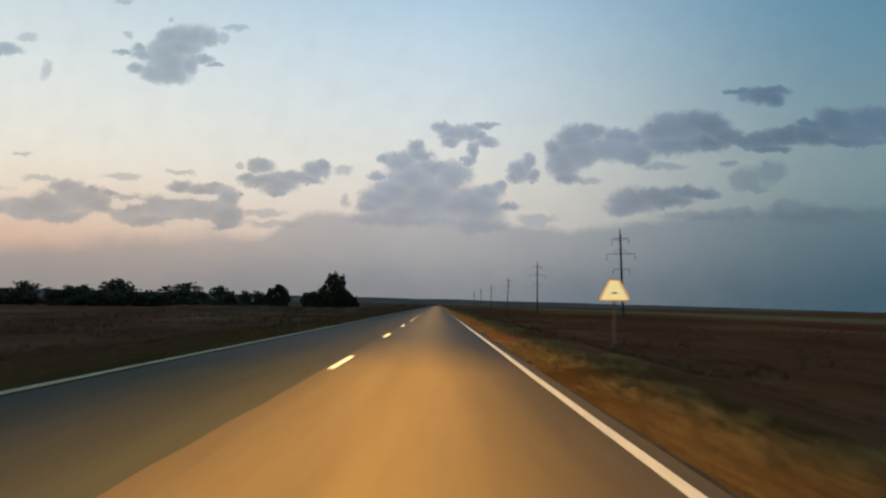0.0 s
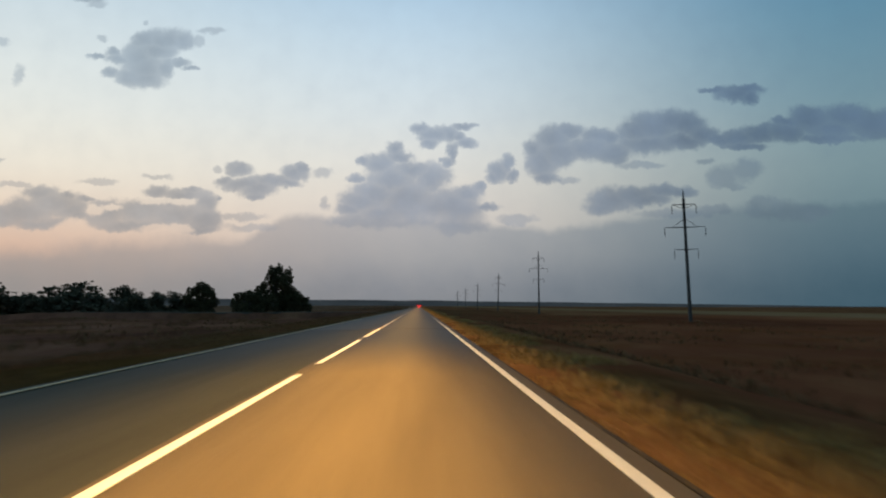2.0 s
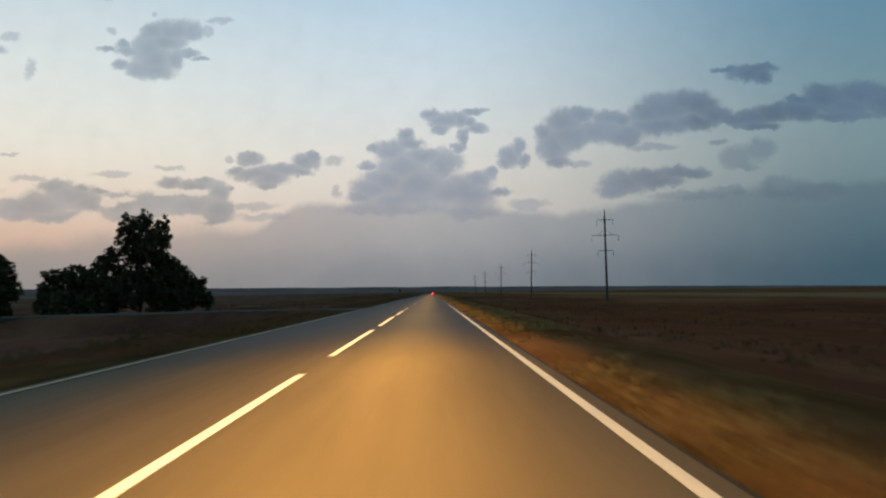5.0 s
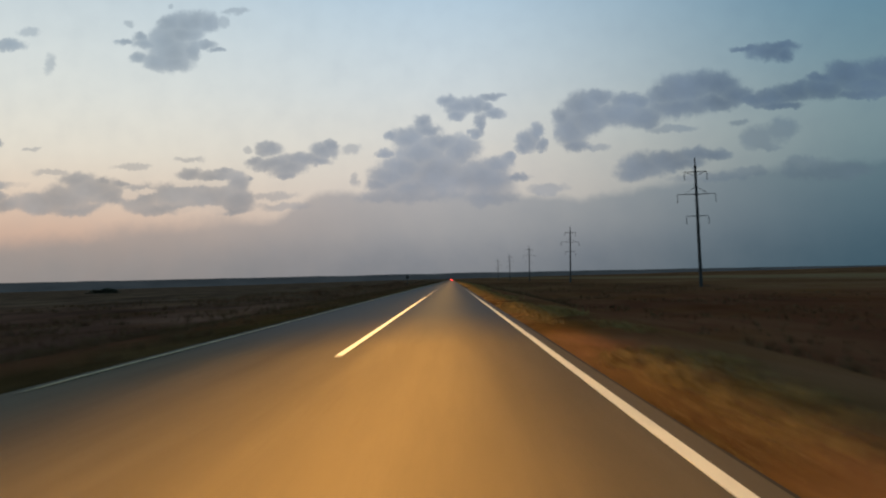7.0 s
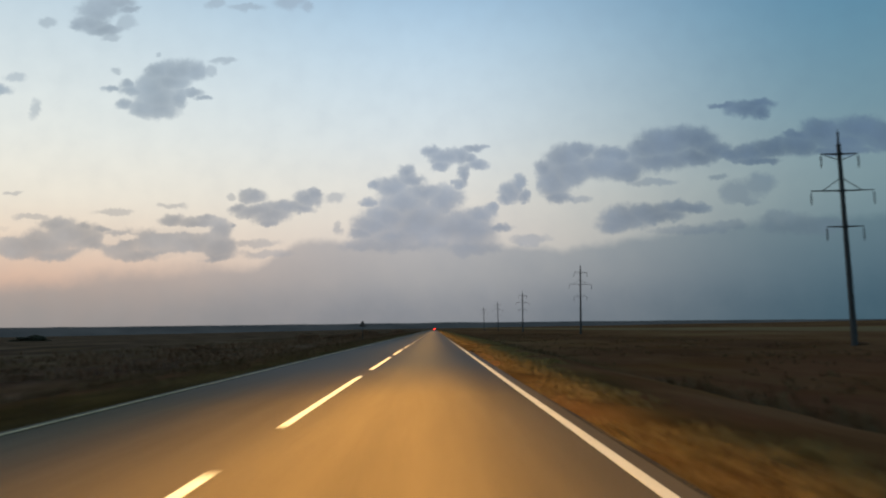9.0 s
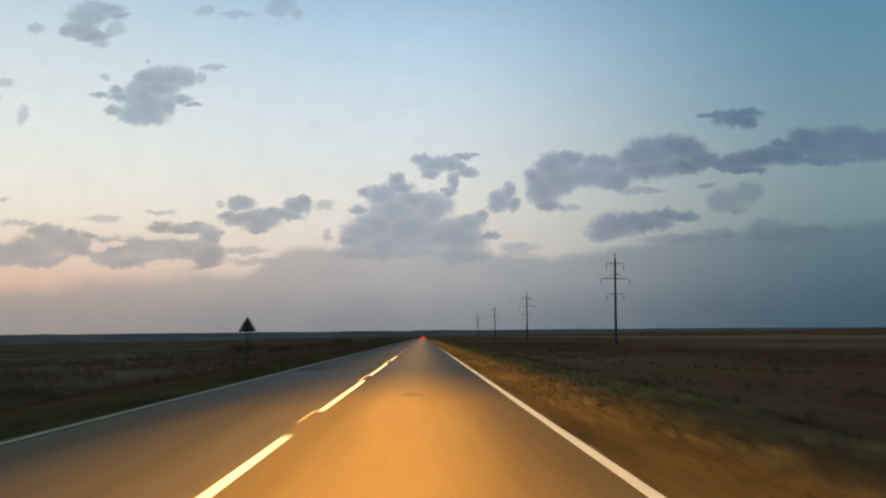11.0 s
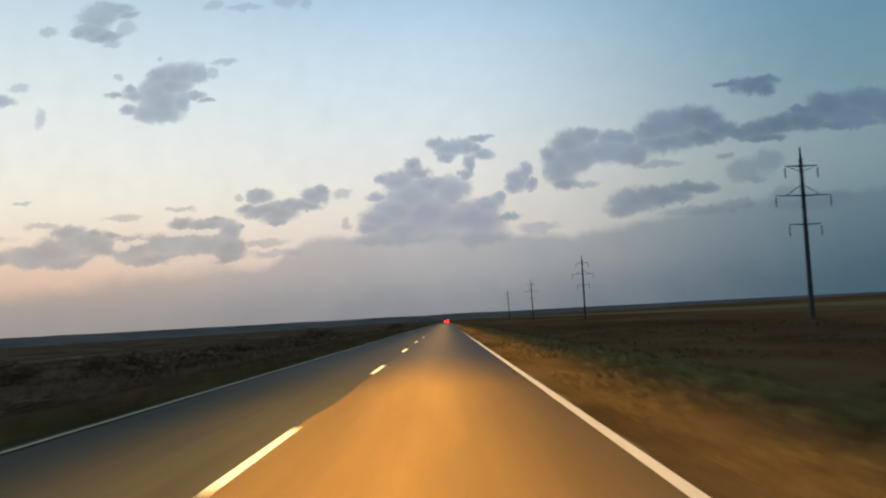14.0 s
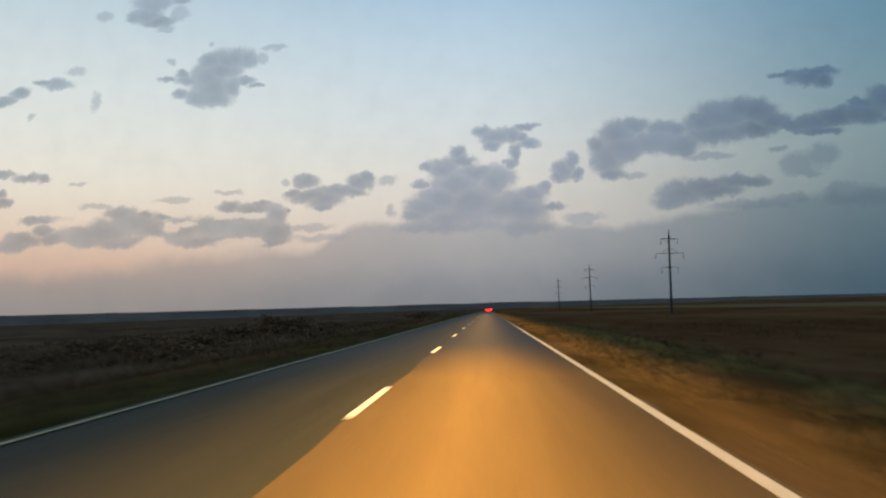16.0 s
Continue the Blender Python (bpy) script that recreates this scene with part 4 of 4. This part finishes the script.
tagged(sign, "yellow flat-topped warning sign shining in headlights on steel post", "road sign")
sign = warning_sign(0.90, 1.50 - land(-7.1, 358.1), False)
sign.matrix_basis = pose(-7.1, 358.1, land(-7.1, 358.1), 0, 0, 3)
tagged(sign, "grey back of a triangular warning sign on a roadside post", "road sign")


# ---------------------------------------------------------------- trees and bushes
def add_leaves(verts, faces, centre, radius, count, size, rng, squash=0.85):
    for _ in range(count):
        d = Vector((rng.gauss(0, 1), rng.gauss(0, 1), rng.gauss(0, 1))).normalized()
        p = centre + Vector((d.x, d.y, d.z * squash)) * radius * (0.35 + 0.7 * rng.random() ** 0.6)
        q = Euler((rng.uniform(0, 6.28), rng.uniform(0, 6.28), rng.uniform(0, 6.28))).to_matrix()
        s = size * rng.uniform(0.6, 1.3)
        k = len(verts)
        verts += [tuple(p + q @ Vector(c)) for c in ((-s, 0, 0), (-0.1 * s, -0.45 * s, 0.1 * s), (s, 0, 0), (0.1 * s, 0.45 * s, 0.1 * s))]
        faces.append((k, k + 1, k + 2, k + 3))


def tree(name, puffs, leaves, size, seed, mat=None, trunks=((0, 0),)):
    """Trunk with limbs to the puffs, and a crown of leaves: puffs are sideways, height and radius."""
    rng = random.Random(seed)
    base = new(name)
    centres = [Vector((x, rng.uniform(-0.45, 0.45) * r * 2, z)) for x, z, r in puffs]
    top = max(z for x, z, r in puffs)
    for tx, ty in trunks:
        bm = bmesh.new()
        points, radii = [Vector((tx, ty, -0.4))], [0.05 + 0.022 * top]
        while points[-1].z < top * 0.55:
            points.append(points[-1] + Vector((rng.uniform(-0.12, 0.12), rng.uniform(-0.12, 0.12), top * 0.16)))
            radii.append(radii[-1] * 0.8)
        add_path(bm, points, radii, 8)
        part("trunk", bm, M_BARK, base)
    bm = bmesh.new()
    for c, (x, z, rad) in zip(centres, puffs):
        tx, ty = min(trunks, key=lambda t: abs(t[0] - x))
        start = Vector((tx, ty, max(0.2, min(top * 0.5, z * 0.55))))
        bend = start.lerp(c, 0.55) + Vector((rng.uniform(-0.2, 0.2), rng.uniform(-0.2, 0.2), 0.15 * rad))
        add_tube(bm, start, bend, 0.02 + 0.010 * top, 0.02 + 0.005 * top, 6)
        add_tube(bm, bend, c, 0.02 + 0.005 * top, 0.015, 5)
        for _ in range(3):
            add_tube(bm, c, c + Vector((rng.uniform(-1, 1), rng.uniform(-1, 1), rng.uniform(-0.3, 1))) * rad * 0.8, 0.018, 0.006, 4)
    part("branchwork", bm, M_BARK, base)
    v, f = [], []
    whole = sum(r * r for x, z, r in puffs)
    for c, (x, z, r) in zip(centres, puffs):
        n = int(leaves * r * r / whole)
        add_leaves(v, f, c, r * 0.92, int(n * 0.6), size, rng)
        for _ in range(6):
            d = Vector((rng.gauss(0, 1), rng.gauss(0, 1), rng.gauss(0.2, 0.8))).normalized()
            add_leaves(v, f, c + d * r * rng.uniform(0.75, 1.15), r * rng.uniform(0.18, 0.4), int(n * 0.067), size * 0.85, rng)
    crown_ob = new("crown", mesh_of("crown", v, f, mat or M_LEAF))
    crown_ob.parent = base
    return base


BIG = [(-1.0, 8.8, 0.95), (0.3, 9.3, 0.9), (2.1, 8.7, 0.85), (-1.6, 7.7, 1.0), (0.3, 7.8, 1.5), (2.2, 7.5, 1.05), (1.8, 6.4, 1.5), (-1.0, 6.3, 1.5), (-2.7, 6.0, 0.9), (-3.3, 5.0, 1.2), (0.5, 5.0, 2.2),
       (2.7, 4.9, 1.4), (-1.8, 4.0, 1.6), (3.9, 3.8, 1.5), (1.8, 3.2, 2.1), (-0.6, 2.6, 2.0), (5.2, 2.8, 1.2), (-3.2, 2.8, 1.5), (4.4, 2.0, 1.7), (6.2, 1.7, 1.0), (2.2, 1.5, 1.6), (-2.4, 1.3, 1.3)]
big = tree("tree", BIG, 15000, 0.25, 3, None, ((0, 0), (0.9, 0.5), (3.6, 0.2)))
big.matrix_basis = pose(-29.6, 231.5, land(-29.6, 231.5) - 0.2) @ Matrix.Diagonal((1.1, 1.1, 1.13, 1))
tagged(big, "large dark broad-crowned tree with several tops at the field edge", "tree")
shrub = tree("tree", [(0, 4.0, 1.2), (-1.4, 3.6, 1.2), (1.3, 3.7, 1.2), (-2.2, 2.4, 1.2), (2.1, 2.6, 1.3), (0, 2.4, 1.8), (-1, 1.3, 1.5), (1.4, 1.3, 1.5)], 6000, 0.24, 5)
shrub.matrix_basis = pose(-35.0, 228.0, land(-35.0, 228.0) - 0.2) @ Matrix.Diagonal((1.3, 1.2, 1.15, 1))
tagged(shrub, "low round dark tree beside a taller one", "tree")
small = tree("tree", [(0, 3.6, 0.9), (-0.9, 2.9, 1.0), (0.9, 2.7, 1.0), (0, 2.0, 1.3), (1.2, 1.4, 0.9), (-1.1, 1.3, 0.9)], 4000, 0.19, 8)
small.matrix_basis = pose(-30.6, 246.5, land(-30.6, 246.5))
tagged(small, "small dark tree standing apart in the field", "tree")
mid = tree("tree", [(0, 6.4, 0.9), (-0.9, 5.6, 1.0), (0.9, 5.7, 1.0), (-2.0, 4.9, 1.1), (1.8, 4.6, 1.2), (0, 4.4, 1.6), (-2.4, 3.4, 1.2), (2.4, 3.1, 1.2), (0, 2.6, 1.8), (-1.5, 1.6, 1.3), (1.6, 1.5, 1.3)], 7500, 0.24, 11)
mid.matrix_basis = pose(-46.3, 232.0, land(-46.3, 232.0) - 0.2) @ Matrix.Diagonal((1.1, 1.1, 1.1, 1))
tagged(mid, "dark rounded tree at the end of a shelter belt", "tree")
models = []
for k in range(5):
    rng = random.Random(40 + k)
    tall = 4.6 + 0.5 * (k % 3)
    puffs = [(rng.uniform(-0.3, 0.3), tall - 0.7, 0.7)]
    for z in (0.74, 0.55, 0.36, 0.2, 0.1):
        for _ in range(2 + (z < 0.6)):
            puffs.append((rng.uniform(-1.7, 1.7) * (1.1 - 0.5 * z), tall * z, rng.uniform(0.7, 1.15)))
    models.append((tree("tree", puffs, 2600, 0.23, 60 + k, M_HAZED_LEAF), tall))
rng = random.Random(5)
belt = [(-52.2, 5.4), (-57.0, 5.6), (-61.2, 5.2), (-65.6, 7.0), (-71.5, 5.0), (-78.0, 6.4), (-83.5, 4.4), (-89.0, 5.4), (-96.0, 5.7), (-100.5, 5.2)]
belt += [(-106 - 5.6 * i + rng.uniform(-1.2, 1.2), rng.uniform(4.2, 5.8)) for i in range(9)]
used = set()
for i, (x, h) in enumerate(belt):
    k = i % 5
    y = 236 + rng.uniform(-2.5, 3.5)
    s = 1.12 * h / (models[k][1] + 0.6)
    m = pose(x, y, land(x, y), 0, 0, rng.uniform(0, 360)) @ Matrix.Diagonal((s * rng.uniform(1.3, 1.7), s * 1.4, s, 1))
    if k in used:
        o = copy_thing(models[k][0], m)
    else:
        used.add(k)
        o = models[k][0]
        o.matrix_basis = m
    tagged(o, "small dark tree in a shelter belt across the field", "tree", "trees of the shelter belt")

for k, (dx, dy, s) in enumerate(((-4.6, 0.0, 0.42), (-0.8, 2.0, 0.62), (3.4, -1.5, 0.5))):
    x, y = -208.4 + dx, 671.8 + dy
    o = copy_thing(models[k][0], pose(x, y, land(x, y) - 0.1, 0, 0, 70 * k) @ Matrix.Diagonal((1.9, 1.9, s, 1)))
    tagged(o, "low dark tree far out in the field", "tree", "low trees in the far field")

bushes = []
for k in range(4):
    rng = random.Random(90 + k)
    puffs = [(rng.uniform(-0.8, 0.8), rng.uniform(0.35, 1.15), rng.uniform(0.35, 0.6)) for _ in range(8)]
    bushes.append(tree("bush", puffs, 1500, 0.085, 100 + k, M_BUSH, ((0, 0), (0.3, 0.1), (-0.3, -0.1))))
rng = random.Random(12)
spots = [(-18.2, 454, 1.15), (-23.0, 460, 1.0), (-23.6, 451, 1.0), (-21.7, 502, 0.8), (-22.7, 551, 1.5), (-17.0, 670, 2.0), (-20.0, 520, 1.1), (-26.0, 468, 1.0), (-30.0, 455, 1.1), (-14.0, 533, 0.9), (-12.8, 424, 0.6), (-13.4, 312, 0.6), (-12.0, 408, 0.75), (-21, 338, 0.9), (-17, 327, 0.65)]
spots += [(rng.uniform(-26, -10.5), 300 + 18 * i + rng.uniform(-8, 8), rng.uniform(0.22, 0.45)) for i in range(26)]
spots += [(rng.uniform(-14, -8.0), 540 + 26 * i + rng.uniform(-8, 8), rng.uniform(0.45, 0.8)) for i in range(12)]
spots += [(rng.uniform(-19, -8.5), 415 + 11 * i + rng.uniform(-5, 5), rng.uniform(0.3, 0.75)) for i in range(26)]
spots += [(rng.uniform(-30, -15), 466 + 6 * i + rng.uniform(-4, 4), rng.uniform(0.6, 1.15)) for i in range(22)]
spots += [(48.3, 188.4, 0.42), (47.9, 346.3, 0.5), (47.3, 500.6, 0.45), (47.8, 654.9, 0.5)]
for i, (x, y, s) in enumerate(spots):
    m = pose(x, y, land(x, y) - 0.05, 0, 0, rng.uniform(0, 360)) @ Matrix.Diagonal((s * 1.6, s * 1.6, s * (0.5 if x > 0 else rng.uniform(0.7, 1.0)), 1))
    if i < 4:
        o = bushes[i]
        o.matrix_basis = m
    else:
        o = copy_thing(bushes[i % 4], m)
    tagged(o, "brownish wild bush on the roadside bank" if x < 0 else "low dark scrub round the foot of a power pole", "bush", "wild bushes along the road" if x < 0 else "scrub at the pole feet")


# ---------------------------------------------------------------- car ahead
def car_ahead():
    base = new("car")
    bm = bmesh.new()
    outline = ((-2.0, 0.38), (-2.08, 0.62), (-2.02, 0.98), (-1.72, 1.36), (-1.35, 1.46), (0.1, 1.44), (0.85, 0.98), (1.75, 0.84), (2.0, 0.62), (1.98, 0.34))
    rings = []
    for x, w in ((-0.80, 0.0), (-0.84, 0.03), (0.84, 0.03), (0.80, 0.0)):
        rings.append([bm.verts.new((x * (1 - 0.14 * max(0, z - 0.95) / 0.5), y * (1 - 0.02 * (w == 0)), z)) for y, z in outline])
    for a, b in zip(rings, rings[1:]):
        for i in range(len(outline)):
            j = (i + 1) % len(outline)
            bm.faces.new((a[i], b[i], b[j], a[j]))
    bm.faces.new(rings[0])
    bm.faces.new(rings[-1][::-1])
    bmesh.ops.recalc_face_normals(bm, faces=bm.faces)
    part("body", bm, M_CAR, base)
    bm = bmesh.new()
    q = [bm.verts.new(p) for p in ((-0.62, -2.03, 1.02), (0.62, -2.03, 1.02), (0.55, -1.76, 1.34), (-0.55, -1.76, 1.34))]
    bm.faces.new(q)
    bmesh.ops.solidify(bm, geom=bm.faces[:], thickness=0.02)
    part("rear_window", bm, M_WINDOW, base)
    bm = bmesh.new()
    add_box(bm, -0.82, 0.82, -2.16, -2.02, 0.36, 0.58)
    part("bumper", bm, M_CAR, base)
    for s in (-1, 1):
        bm = bmesh.new()
        add_box(bm, min(0.52 * s, 0.82 * s), max(0.52 * s, 0.82 * s), -2.13, -2.04, 0.68, 0.94)
        bmesh.ops.bevel(bm, geom=bm.edges[:], offset=0.02, segments=2, affect="EDGES")
        part("tail_lamp", bm, M_TAIL, base, "glowing red tail lamp")
        for y in (-1.3, 1.3):
            bm = bmesh.new()
            add_tube(bm, (0.62 * s, y, 0.31), (0.82 * s, y, 0.31), 0.31, 0.31, 20)
            wheel = part("wheel", bm, M_RUBBER, base)
            bm = bmesh.new()
            add_tube(bm, (0.815 * s, y, 0.31), (0.835 * s, y, 0.31), 0.19, 0.17, 16)
            part("rim", bm, M_STEEL, wheel)
    bm = bmesh.new()
    add_box(bm, -0.26, 0.26, -2.10, -2.06, 0.66, 0.77)
    part("plate", bm, M_CONCRETE, base, "pale plain plate")
    return tagged(base, "dark hatchback with glowing red tail lamps in the lane", "car")


car_ahead().matrix_basis = pose(1.75, 780, crown(1.75) + 0.012)


# ---------------------------------------------------------------- grass and weeds
def tufts(name, count, spot, blades, tall, wide, mat, seed):
    """Tufts of bent blades; spot(rng) gives a place and a size, or None."""
    rng = random.Random(seed)
    v, f = [], []
    for _ in range(count):
        got = spot(rng)
        if got is None:
            continue
        x, y, s = got
        z = land(x, y) - 0.01
        for _ in range(blades):
            a = rng.uniform(0, 6.283)
            lean = rng.uniform(0.15, 0.9) * s * tall
            h = rng.uniform(0.5, 1.0) * s * tall
            bx, by = x + rng.gauss(0, 0.07) * (1 + s), y + rng.gauss(0, 0.07) * (1 + s)
            w = wide * s
            px, py = -math.sin(a) * w, math.cos(a) * w
            mx, my = bx + math.cos(a) * lean * 0.4, by + math.sin(a) * lean * 0.4
            k = len(v)
            v += [(bx - px, by - py, z), (bx + px, by + py, z), (mx + px * 0.7, my + py * 0.7, z + h * 0.65), (mx - px * 0.7, my - py * 0.7, z + h * 0.65), (bx + math.cos(a) * lean, by + math.sin(a) * lean, z + h)]
            f += [(k, k + 1, k + 2, k + 3), (k + 3, k + 2, k + 4)]
    return new(name, mesh_of(name, v, f, mat))


def right_verge(rng):
    y = rng.uniform(-5, 520)
    wide = 2.3 + 2.6 * ease(y, 285, 345)
    x = 3.45 + wide * rng.random() ** 1.7
    d = hum(x * 1.0, y * 0.35, 0.8, 21) + 0.8 * hum(x, y * 0.4, 0.22, 23)
    edge = ease(x, 3.6, 4.4)
    return (x, y, 0.35 + 0.75 * rng.random() * (0.4 + edge)) if d + 0.3 * edge > 0.22 - 0.25 * rng.random() + 0.5 * ease(x, 3.45 + 0.4 * wide, 3.45 + wide) else None


def left_verge(rng):
    x = -3.85 - 5.5 * rng.random() ** 0.8
    y = rng.uniform(-5, 520)
    if apron(x, y) > 0.1:
        return None
    d = hum(x, y * 0.4, 0.7, 31)
    return (x, y, 0.35 + 0.8 * rng.random()) if d > -0.05 - 0.3 * rng.random() else None


def right_field(rng):
    x = 8 + 40 * rng.random() ** 1.7
    y = rng.uniform(0, 560)
    return (x, y, 0.7 + 1.1 * rng.random()) if hum(x, y * 0.5, 0.14, 41) > -0.1 + 0.3 * rng.random() else None


def left_field(rng):
    x = -8 - 45 * rng.random() ** 1.6
    y = rng.uniform(0, 600)
    if apron(x, y) > 0.1:
        return None
    return (x, y, 0.7 + 1.2 * rng.random()) if hum(x, y * 0.5, 0.14, 51) > -0.15 + 0.3 * rng.random() else None


def left_scrub(rng):
    x = -8 - 26 * rng.random() ** 1.2
    y = rng.uniform(300, 660)
    return (x, y, 0.5 + 1.0 * rng.random()) if hum(x * 0.8, y * 0.45, 0.25, 61) > -0.05 + 0.35 * rng.random() else None


tagged(tufts("verge_grass", 46000, right_verge, 7, 0.12, 0.014, M_STRAW, 1), "dry yellow grass tufts on the road verge", "grass", kind="stuff")
tagged(tufts("verge_grass", 20000, left_verge, 7, 0.24, 0.011, M_WEED, 2), "dull green and brown grass on the road verge", "grass", kind="stuff")
tagged(tufts("field_weeds", 16000, right_field, 6, 0.24, 0.018, M_WEED, 3), "dark dry weeds across the field", "weeds", kind="stuff")
tagged(tufts("field_weeds", 16000, left_field, 6, 0.26, 0.018, M_WEED, 4), "dark dry weeds and scrub in the field", "weeds", kind="stuff")
tagged(tufts("roadside_scrub", 22000, left_scrub, 7, 0.5, 0.02, M_BUSH, 5), "low reddish-brown scrub beyond the road bank", "scrub", kind="stuff")
